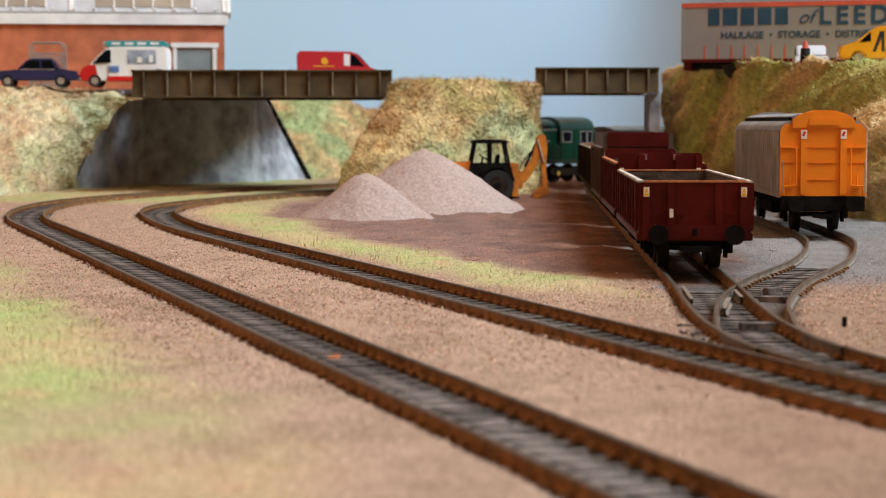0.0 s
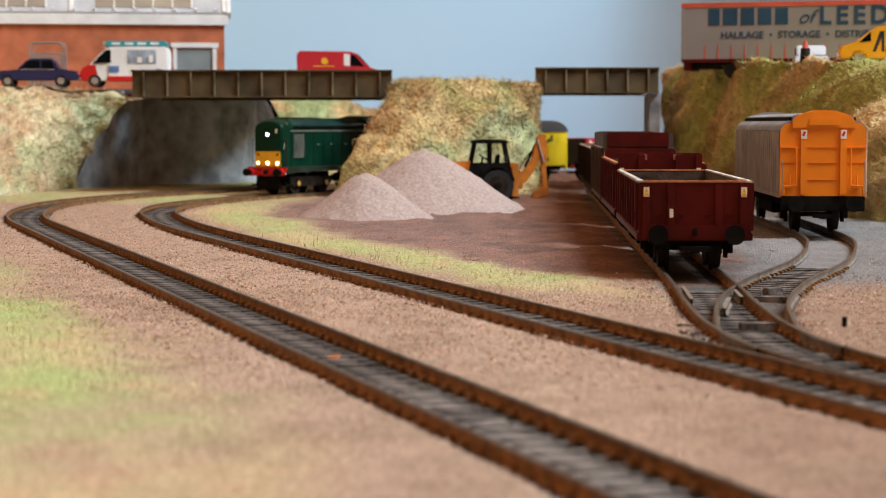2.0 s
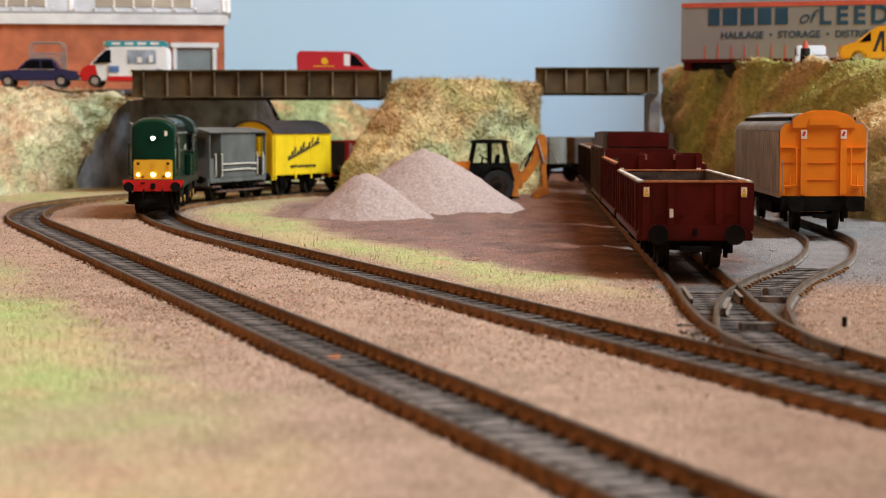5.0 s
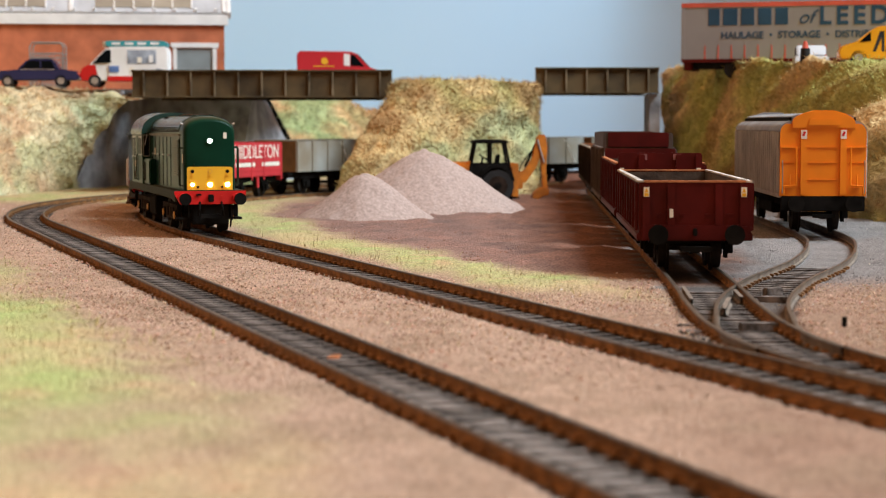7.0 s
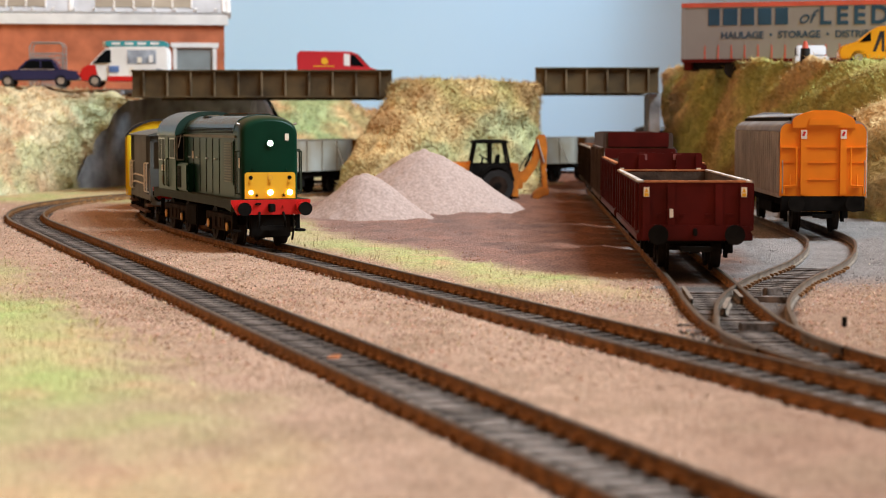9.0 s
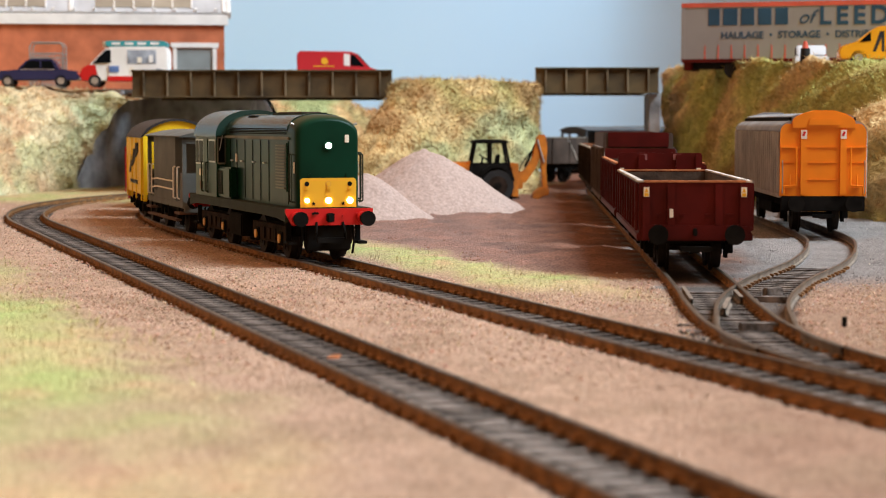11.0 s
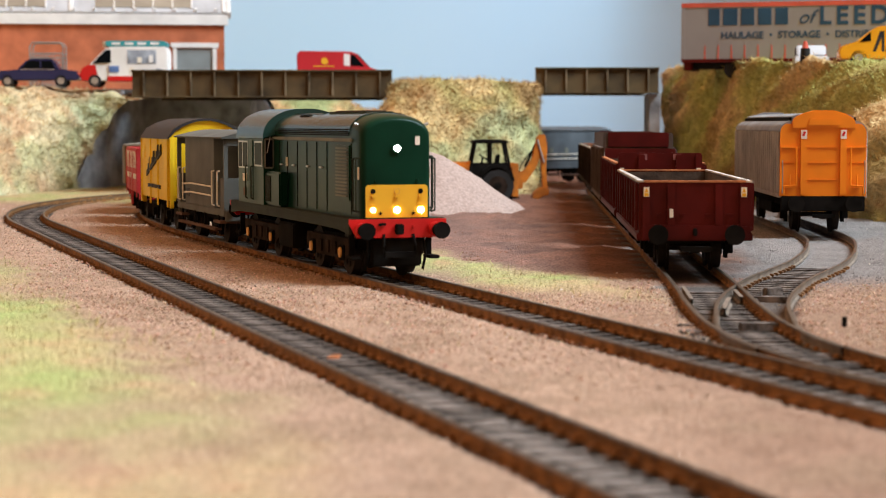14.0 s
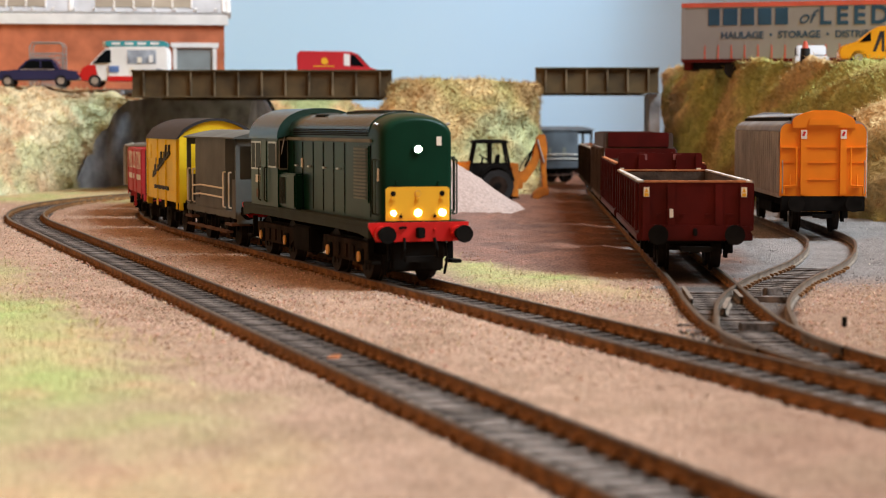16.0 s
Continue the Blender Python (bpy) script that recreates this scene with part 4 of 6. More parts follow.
def locomotive():
    """Bonnet diesel: x forward; beam to beam 156.6."""
    t = thing("diesel_locomotive", "dark green diesel shunting locomotive with yellow panel and red buffer beam", "locomotive")
    F = 78.3
    bz, bt = 11.6, 17.0
    part("running_plate", npr([(-F + 1, -14.6), (F - 1, -14.6), (F - 1, 14.6), (-F + 1, 14.6)], "z", 15.6, 17.2, bev=0.3), M_SOLE, t)
    for s in (-1, 1):
        prof = [(-F + 1.2, 15.8), (F - 1.2, 15.8), (F - 1.2, 12.6), (F - 12, 13.6), (F - 34, 13.9), (-F + 34, 13.9), (-F + 12, 13.6), (-F + 1.2, 12.6)]
        part("valance", npr(prof, "y", min(s * 13.6, s * 14.5), max(s * 13.6, s * 14.5)), M_SOLE, t)
        part("fuel_tank", nb(-12, 8, min(s * 9, s * 13.2), max(s * 9, s * 13.2), 4.5, 12.6, bev=0.5), M_BLACK, t)
    # bonnet
    bw, sh, top = 10.7, 41.6, 47.7
    def arch(w, z0, z1, p=2.25, n=18):
        o = []
        for k in range(n + 1):
            a = math.pi * k / n
            c, q = math.cos(a), math.sin(a)
            o.append((w * math.copysign(abs(c) ** (2 / p), c), z0 + (z1 - z0) * abs(q) ** (2 / p)))
        return o
    def ring(grow, drop):
        w = bw + grow
        return [(-w, 17.2), (w, 17.2)] + arch(w, sh + drop * 0.7, top + drop)
    bon = bmesh.new()
    stations = [(-28, 0, 0), (F - 12, 0, 0), (F - 7.5, 0, -0.25), (F - 4.4, -0.06, -0.7), (F - 2.9, -0.25, -1.15), (F - 2.0, -0.6, -1.6), (F - 1.55, -1.05, -2.0), (F - 1.4, -1.6, -2.5)]
    loops = [[bon.verts.new((x, u, v)) for u, v in ring(g, d)] for x, g, d in stations]
    for a_, b_ in zip(loops[:-1], loops[1:]):
        for k in range(len(a_)):
            bon.faces.new((a_[k], b_[k], b_[(k + 1) % len(a_)], a_[(k + 1) % len(a_)]))
    bon.faces.new(loops[0])
    bon.faces.new(loops[-1][::-1])
    bmesh.ops.recalc_face_normals(bon, faces=bon.faces)
    bonnet = part("bonnet", bon, M_GREEN, t)
    part("roof_panel", npr([(u * 1.012, v + 0.25) for u, v in arch(bw, sh + 0.3, top)[::-1]] + [(0, 41)], "x", -28, F - 13), M_GREENROOF, bonnet, "grey-green curved roof section")
    for s in (-1, 1):
        for k in range(4):
            part("roof_louvre", nb(-20, F - 14, *sorted((s * (bw - 0.3), s * (bw + 0.35))), 41.0 + k * 0.55, 41.3 + k * 0.55), M_BLACK, bonnet, "dark roof-side grille" if k == 0 else "")
        part("lamp_bracket", nc((F - 6.5, s * (bw - 0.6), 44.2), (F - 6.5, s * (bw + 0.5), 44.6), 0.45, 8), M_SILVER, bonnet)
    for s in (-1, 1):
        part("gutter", nb(-28, F - 10, min(s * bw, s * (bw + 0.7)), max(s * bw, s * (bw + 0.7)), 39.2, 40.2, bev=0.2), M_PALE, bonnet, "pale grey rain strip")
        gr = part("louvre_frame", nb(F - 27, F - 13, min(s * bw, s * (bw + 0.35)), max(s * bw, s * (bw + 0.35)), 22.0, 38.2), M_GREEN, bonnet)
        for i in range(15):
            z = 23.0 + i * 1.0
            part("slat", nb(F - 26.2, F - 13.8, min(s * (bw + 0.3), s * (bw + 0.85)), max(s * (bw + 0.3), s * (bw + 0.85)), z, z + 0.5), M_PALE, gr)
        for x in (-20, -9, 4, 16, 28, 40, 67):
            part("door_seam", nb(x - 0.15, x + 0.15, min(s * bw, s * (bw + 0.18)), max(s * bw, s * (bw + 0.18)), 18.0, 38.8), M_BLACK, bonnet)
        for x in (-16, 0, 18, 34):
            part("door_handle", nb(x - 1.4, x + 1.4, min(s * bw, s * (bw + 0.7)), max(s * bw, s * (bw + 0.7)), 30.8, 31.4, bev=0.1), M_SILVER, bonnet, "small bright door handle")
        part("white_tab", nb(-9.6, -8.8, min(s * bw, s * (bw + 0.5)), max(s * bw, s * (bw + 0.5)), 30.6, 33.6), M_CREAM, bonnet)
        b = bmesh.new()
        for x in (F - 5.5,):
            rod(b, [(x, s * bw, 34.6), (x, s * (bw + 1.3), 34.4), (x, s * (bw + 1.3), 19.4), (x, s * bw, 19.0)], 0.25)
            rod(b, [(x + 3.0, s * bw, 34.6), (x + 3.0, s * (bw + 1.3), 34.4), (x + 3.0, s * (bw + 1.3), 19.4), (x + 3.0, s * bw, 19.0)], 0.25)
        part("handrail", b, M_SOLE, bonnet, "thin grab rail")
        part("works_plate", nb(F - 4.6, F - 3.4, min(s * bw, s * (bw + 0.2)), max(s * bw, s * (bw + 0.2)), 28.4, 32.0), M_CREAM, bonnet)
        bx = part("battery_box", nb(-28, -8, min(s * bw, s * 13.8), max(s * bw, s * 13.8), 17.2, 28.6, bev=0.6), M_GREEN, t)
        for i in range(5):
            part("box_rib", nb(-27 + i * 1.6, -26.3 + i * 1.6, min(s * 13.8, s * 14.05), max(s * 13.8, s * 14.05), 18.6, 27.2), M_SOLE, bx)
    # roof grilles
    part("roof_grille", nb(20, 60, -4.6, 4.6, 47.3, 48.2, bev=0.3), M_SOLE, bonnet, "grey fan grille on the roof")
    part("roof_grille_mesh", nb(24, 56, -3.4, 3.4, 48.2, 48.5), M_WOODSTEP, bonnet, "rusty fan mesh")
    part("exhaust_port", nb(-6, 6, -7.4, -5.6, 45.6, 47.3, bev=0.3), M_BLACK, bonnet)
    part("roof_hatch", nb(-22, 14, -5, 5, 47.2, 47.9, bev=0.3), M_GREENROOF, bonnet)
    # front face
    X = F - 1.4
    pan = [(-9.4, 17.4), (9.4, 17.4), (9.4, 26.2), (8.7, 26.9), (-8.7, 26.9), (-9.4, 26.2)]
    panel = part("warning_panel", npr(pan, "x", X - 1.2, X + 0.15), M_PANEL, bonnet, "yellow warning panel")
    part("headlamp", nc((X, 0, 37.4), (X + 0.7, 0, 37.4), 1.0, 20), M_LAMPW, bonnet, "lit white headlamp")
    part("headlamp_rim", nc((X, 0, 37.4), (X + 0.5, 0, 37.4), 1.5, 20), M_GREEN, bonnet)
    for y in (-7.2, 0.0, 7.2):
        part("marker_lamp", nc((X, y, 19.6), (X + 0.7, y, 19.6), 1.0 if y > -5 else 0.75, 18), M_LAMP, panel, "lit warm marker lamp")
        part("lamp_hood", nb(X, X + 0.7, y - 1.0, y + 1.0, 20.9, 21.2), M_PANEL, panel)
        part("lamp_bracket", nb(X, X + 0.7, y - 0.6, y + 0.6, 23.2, 23.9), M_PANEL, panel)
    for y in (-7.2, 7.2):
        part("horn_opening", nc((X + 0.1, y, 25.0), (X + 0.3, y, 25.0), 0.75, 16), M_BLACK, panel)
    for y in (-5.0, 5.0):
        b = bmesh.new()
        pts = [(y + (0.75 if i % 2 == 0 else 0.32) * math.sin(i * math.pi / 5), 18.6 + (0.75 if i % 2 == 0 else 0.32) * math.cos(i * math.pi / 5)) for i in range(10)]
        prism(b, pts, "x", X + 0.2, X + 0.38)
        part("coupling_star", b, M_BLACK, panel)
    part("maker_plate", nc((X + 0.1, 0, 25.0), (X + 0.3, 0, 25.0), 0.95, 20), M_GOLD, panel)
    part("maker_plate_face", nc((X + 0.3, 0, 25.0), (X + 0.36, 0, 25.0), 0.7, 20), M_PANEL, panel)
    part("notice_plate", nb(X - 0.3, X + 0.15, 5.6, 7.0, 38.4, 40.9), M_CREAM, bonnet, "small white notice")
    part("face_handrail", rod(bmesh.new(), [(X - 3, bw, 35), (X - 3, bw + 1.2, 35), (X - 3, bw + 1.2, 20), (X - 3, bw, 20)], 0.3), M_SOLE, bonnet)
    for y in (-6.2, 6.2):
        part("lamp_iron", nb(X, X + 0.4, y - 0.3, y + 0.3, 27.3, 28.4), M_GREEN, bonnet)
    # cab
    cw = 14.4
    cab = part("cab", npr([(-cw, 17.2), (cw, 17.2)] + arch(cw, 39.0, 49.2), "x", -65, -27.5), M_GREEN, t)
    roof = [(u * 1.04, v + 0.4) for u, v in arch(cw, 39.2, 49.2)[::-1]] + [(0, 44)]
    part("cab_roof", npr(roof, "x", -66, -26), M_GREENROOF, cab, "grey-green cab roof")
    for s in (-1, 1):
        y0, y1 = sorted((s * cw, s * (cw + 0.25)))
        for a, b_ in ((-39, -29.5), (-57, -50.5), (-63.4, -58.6)):
            fr_ = part("window_frame", nb(a - 0.9, b_ + 0.9, y0, y1, 29.0 if a < -45 else 30.0, 38.6, bev=0.1), M_SILVER, cab, "bright window frame")
            y2, y3 = sorted((s * (cw + 0.2), s * (cw + 0.35)))
            part("pane", nb(a, b_, y2, y3, 29.6 if a < -45 else 30.6, 38.0), M_GLASS, fr_, "dark glass")
        part("cab_door", nb(-50, -42.6, y0, y1, 18.2, 38.8, bev=0.1), M_GREEN, cab)
        for x in (-50.4, -42.2):
            part("handrail", rod(bmesh.new(), [(x, s * cw, 30), (x, s * (cw + 0.9), 29.8), (x, s * (cw + 0.9), 19), (x, s * cw, 18.6)], 0.25), M_SOLE, cab)
        y2, y3 = sorted((s * (cw + 0.0), s * (cw + 0.3)))
        part("number_plate", nb(-57.5, -52, y2, y3, 24.6, 27.2), M_CREAM, cab, "pale number panel as plain bars")
        part("crest", nb(-56.5, -53, y2, y3, 19.6, 22.4), M_WOODSTEP, cab, "faded crest")
        # small front window of the cab
    for y in (-12.5, 12.5):
        fw = part("front_window_frame", nb(-27.6, -27.1, y - 1.6, y + 1.6, 29.4, 39.6, bev=0.2), M_PALE, cab, "pale window frame")
        part("pane", nb(-27.3, -26.95, y - 1.2, y + 1.2, 30.0, 39.0, bev=0.1), M_GLASS, fw, "dark glass")
    part("wiper", rod(bmesh.new(), [(-26.7, -12.2, 40.2), (-26.5, -13.4, 34.6)], 0.16), M_SILVER, cab)
    part("rear_nose", npr([(-bw, 17.2), (bw, 17.2)] + arch(bw, 35, 40), "x", -F + 2, -64.8), M_GREEN, t)
    # beams
    for s in (-1, 1):
        x0, x1 = sorted((s * (F - 1.0), s * F))
        beam = part("buffer_beam", npr([(-12.4, bz), (12.4, bz), (14.7, bt - 1.2), (14.7, bt), (-14.7, bt), (-14.7, bt - 1.2)], "x", x0, x1), M_RED, t, "bright red buffer beam")
        for y in (-5.6, -4.2, -4.9, 4.6, 9.4, 11.8):
            part("hose_cock", nc((s * F, y, bt - 1.8 + 0.4 * math.sin(y)), (s * (F + 0.8), y, bt - 1.8 + 0.4 * math.sin(y)), 0.4, 8), M_RED if y > 4 else M_BLACK, beam)
        part("draw_hook", nb(*sorted((s * F, s * (F + 2.5))), -1.1, 1.1, 12.6, 15.6, bev=0.3), M_BLACK, beam)
        for y in (-11.2, 11.2):
            part("buffer_guide", nc((s * F, y, 13.9), (s * (F + 2.6), y, 13.9), 2.2, 16), M_RED, beam)
        buffers(t, s * (F + 0.5), 13.9, 22.4, 4.9, 6.3, s)
        coupling(t, s * (F - 4), s, 7.2)
        # black plate added to fill the dark space below the beam
        part("dark_filler", nb(*sorted((s * (F - 3), s * (F - 1.2))), -7.6, 7.6, 3.2, 11.6, bev=0.5), M_BLACK, t)
    for s in (-1, 1):
        for y in (-1, 1):
            part("cab_step", nb(*sorted((s * (F - 9), s * (F - 2))), *sorted((y * 10.4, y * 13.4)), 5.2, 6.2, bev=0.2), M_BLACK, t)
            part("step_bracket", nb(*sorted((s * (F - 8.4), s * (F - 7.4))), *sorted((y * 11, y * 12.6)), 5.8, 12.6), M_BLACK, t)
            part("sand_pipe", rod(bmesh.new(), [(s * (F - 2.2), y * 8.4, 11.6), (s * (F - 1.6), y * 8.8, 6.4), (s * (F - 4), y * 8.8, 2.2)], 0.4), M_BLACK, t)
            part("brake_hose", rod(bmesh.new(), [(s * (F + 0.3), y * 4.4, 12.6), (s * (F + 1.4), y * 4.8, 9.4), (s * (F + 0.6), y * 5.2, 7.0)], 0.45), M_BLACK, t)
    for c in (-43.3, 43.3):
        bog = part("bogie_frame", nb(c - 25, c + 25, -9.6, 9.6, 7.5, 11.5, bev=0.5), M_BLACK, t)
        for s in (-1, 1):
            part("side_frame", npr([(c - 25, 10.8), (c + 25, 10.8), (c + 25, 7), (c + 20, 4.6), (c - 20, 4.6), (c - 25, 7)], "y", *sorted((s * 10.2, s * 11.4))), M_DARKBROWN, bog)
            for x in (c - 16.7, c + 16.7):
                part("axlebox", nb(x - 2.4, x + 2.4, *sorted((s * 11.2, s * 12.2)), 4.2, 8.8, bev=0.3), M_BLACK, bog)
                part("axlebox_cover", nc((x, s * 12.1, 6.5), (x, s * 12.6, 6.5), 1.55, 18), M_GOLD, bog, "brass-yellow axlebox cover")
            for x in (c - 8, c, c + 8):
                part("spring", nb(x - 2.2, x + 2.2, *sorted((s * 11.2, s * 11.9)), 5.2, 9.6, bev=0.4), M_DARKBROWN, bog)
        for x in (c - 16.7, c + 16.7):
            wheelset(bog, x, 6.5, merged=True)
    return t


def brake_van(label, lettered=False, material=None, L=88):
    t = thing("brake_van", label, "brake van")
    m = material or M_VGREY
    W, zb, ze, zt = 29, 13.0, 39.0, 42.2
    hw = W / 2
    C0, C1 = -L / 2 + 17, L / 2 - 17
    cab = part("cabin", nb(C0, C1, -hw, hw, zb, ze, bev=0.2), m, t)
    roof = [(-hw - 1, ze)] + [(-hw - 1 + (2 * hw + 2) * i / 10, ze + 0.5 + (zt - ze - 0.5) * math.sin(math.pi * i / 10)) for i in range(11)] + [(hw + 1, ze)]
    part("roof", npr(roof, "x", -L / 2 - 1, L / 2 + 1), M_VGREY if not lettered else M_VGREY2, t, "grey curved roof")
    part("sole_plate", nb(-L / 2, L / 2, -hw, hw, zb - 2.6, zb, bev=0.3), m, t)
    for s in (-1, 1):
        e0, e1 = sorted((s * (L / 2 - 1.2), s * L / 2))
        ew = part("veranda_end", nb(e0, e1, -hw, hw, zb, zb + 11.5), m, t)
        for y in (-hw + 0.8, -hw + 9.4, hw - 9.4, hw - 0.8):
            part("veranda_post", nb(e0, e1, y - 0.8, y + 0.8, zb + 11.5, ze), m, ew)
        part("veranda_lintel", nb(e0, e1, -hw, hw, ze - 2.6, ze), m, ew)
        for y in (-1, 1):
            part("veranda_side", nb(*sorted((s * (L / 2 - 6), s * (L / 2 - 1.2))), *sorted((y * (hw - 0.8), y * hw)), zb, zb + 11.5), m, ew)
        part("end_step", nb(*sorted((s * (L / 2 - 14), s * (L / 2 - 2))), -hw - 1, hw + 1, zb - 5.2, zb - 4.2), M_WOODSTEP, t)
        for y in (-1, 1):
            for x in (s * (L / 2 - 7), s * (L / 2 - 16.4)):
                part("handrail", rod(bmesh.new(), [(x, y * hw, zb + 14), (x, y * (hw + 1), zb + 13.8), (x, y * (hw + 1), zb + 1.4), (x, y * hw, zb + 1)], 0.32), M_CREAM, t, "white handrail")
        part("end_door", nb(*sorted((s * (C1 + 0.05), s * (C1 + 0.4))), -4, 4, zb + 1, ze - 4), M_VGREY2, cab)
        part("headstock", nb(*sorted((s * (L / 2 - 1), s * (L / 2 + 0.6))), -hw + 0.5, hw - 0.5, zb - 4.4, zb, bev=0.3), m, t)
        buffers(t, s * (L / 2 + 0.5), 12.6, 22.6, 4.4, 6.0, s)
        coupling(t, s * (L / 2 - 3), s, 7.4)
    for y in (-1, 1):
        for z in (zb + 4.6, zb + 8.0):
            part("long_handrail", rod(bmesh.new(), [(C0 + 1, y * (hw + 0.9), z - 0.4), (C0 + 14, y * (hw + 0.9), z + 0.2), (C1 - 1, y * (hw + 0.9), z)], 0.34), M_CREAM, t, "white side handrail")
        part("running_board", nb(-L / 2 + 8, L / 2 - 8, *sorted((y * (hw - 1), y * (hw + 1.6))), 5.0, 5.9, bev=0.2), M_WOODSTEP, t, "brown step board")
        for x in (-L / 2 + 10, -9, 9, L / 2 - 10):
            part("step_hanger", nb(x - 0.5, x + 0.5, *sorted((y * (hw - 0.6), y * hw)), 5.5, zb - 2), M_BLACK, t)
        part("data_panel", nb(C0 + 2, C0 + 8, *sorted((y * hw, y * (hw + 0.2))), zb + 3, zb + 6), M_ROOFBLK, cab, "small dark data panel")
        for x in (C0 + 2.4, C0 + 5):
            part("text_bar", nb(x, x + 2, *sorted((y * (hw + 0.2), y * (hw + 0.3))), zb + 4.2, zb + 4.8), M_CREAM, cab)
        if lettered:
            for x in (-17, 0, 17):
                part("letter_bar", nb(x - 1.9, x + 1.9, *sorted((y * hw, y * (hw + 0.2))), zb + 6, zb + 13), M_PALE, cab, "faded pale initial as a plain bar")
    for x in (-26, 26):
        wheelset(t, x, 6.2)
        w_irons(t, x, 11.6, 6.2, zb - 2)
    part("underframe", nb(-L / 2 + 2, L / 2 - 2, -9, 9, zb - 5, zb - 2.6), M_BLACK, t)
    return t


def yellow_van():
    t = thing("covered_van", "bright yellow planked van with black arched roof and black lettering", "goods van")
    L, W, zb, ze, zt = 76, 31, 12.5, 38.5, 46.6
    hw = W / 2
    arc = [(-hw, ze)] + [(-hw + W * i / 12, ze + (zt - ze - 0.8) * math.sin(math.pi * i / 12) ** 0.7) for i in range(1, 12)] + [(hw, ze)]
    body = part("body", npr([(-hw, zb), (hw, zb)] + arc[::-1], "x", -L / 2, L / 2), M_YELLOW, t)
    o = [(-hw - 1, ze - 0.4)] + [(u * 1.06, v + 0.9) for u, v in arc[1:-1]] + [(hw + 1, ze - 0.4)]
    inn = [(u * 1.0, v - 0.1) for u, v in arc]
    part("roof", npr(o + inn[::-1], "x", -L / 2 - 1.2, L / 2 + 1.2), M_ROOFBLK, t, "dark grey arched roof")
    for s in (-1, 1):
        for i in range(11):
            z = zb + 2 + i * 2.2
            part("end_plank", nb(*sorted((s * L / 2, s * (L / 2 + 0.35))), -hw + 0.4, hw - 0.4, z, z + 1.95, bev=0.12), M_YELLOW, body)
        for y in (-hw + 1, -5, 5, hw - 1):
            part("end_post", nb(*sorted((s * L / 2, s * (L / 2 + 1.1))), y - 0.9, y + 0.9, zb - 3, ze + (2 if abs(y) < 8 else 0), bev=0.2), M_YELLOW, body)
        buffers(t, s * (L / 2 + 0.8), 12.6, 22.6, 4.4, 6.0, s)
        coupling(t, s * (L / 2 - 3), s, 7.4)
        y0, y1 = sorted((s * hw, s * (hw + 0.3)))
        for i in range(12):
            z = zb + 0.6 + i * 2.13
            part("side_plank", nb(-L / 2 + 0.3, L / 2 - 0.3, y0, y1, z, z + 1.9, bev=0.1), M_YELLOW, body)
        for x in (-L / 2 + 1, -10.5, 10.5, L / 2 - 1):
            part("side_strap", nb(x - 0.8, x + 0.8, *sorted((s * (hw + 0.2), s * (hw + 0.8))), zb - 2.6 if abs(x) > 5 else zb, ze - 0.5, bev=0.15), M_YELLOW, body)
        part("list_board", nb(-L / 2 + 3, -L / 2 + 11, *sorted((s * (hw + 0.3), s * (hw + 0.6))), ze - 9, ze - 3), M_YELLOW, body)
        # slanting black script that cannot be read, and a bar below it
        for i in range(11):
            d = -1 if s > 0 else 1
            x, z = d * (-21 + i * 3.9), zb + 9.0 + i * 0.95
            h = 3.0 + 1.8 * ((i * 7) % 3)
            part("script_bar", npr([(x, z), (x + d * 1.5, z + 0.2), (x + d * 2.9, z + h), (x + d * 1.2, z + h - 0.3)], "y", *sorted((s * (hw + 0.3), s * (hw + 0.95)))), M_ROOFBLK, body, "black slanting lettering as plain bars" if i == 0 else "")
            part("script_bar", npr([(x + d * 1.0, z + 0.2), (x + d * 3.4, z + 1.0), (x + d * 3.5, z + 1.8), (x + d * 1.2, z + 1.2)], "y", *sorted((s * (hw + 0.3), s * (hw + 0.94)))), M_ROOFBLK, body)
        for i in range(7):
            x = -16 + i * 5.0
            part("text_bar", nb(x, x + 3.2, *sorted((s * (hw + 0.3), s * (hw + 0.95))), zb + 4.4 + (i % 2) * 0.3, zb + 6.0), M_ROOFBLK, body)
    for x in (-19, 19):
        wheelset(t, x, 6.2)
        w_irons(t, x, 11.6, 6.2, zb - 1)
    part("underframe", nb(-L / 2 + 1, L / 2 - 1, -10, 10, zb - 3.5, zb), M_BLACK, t)
    return t


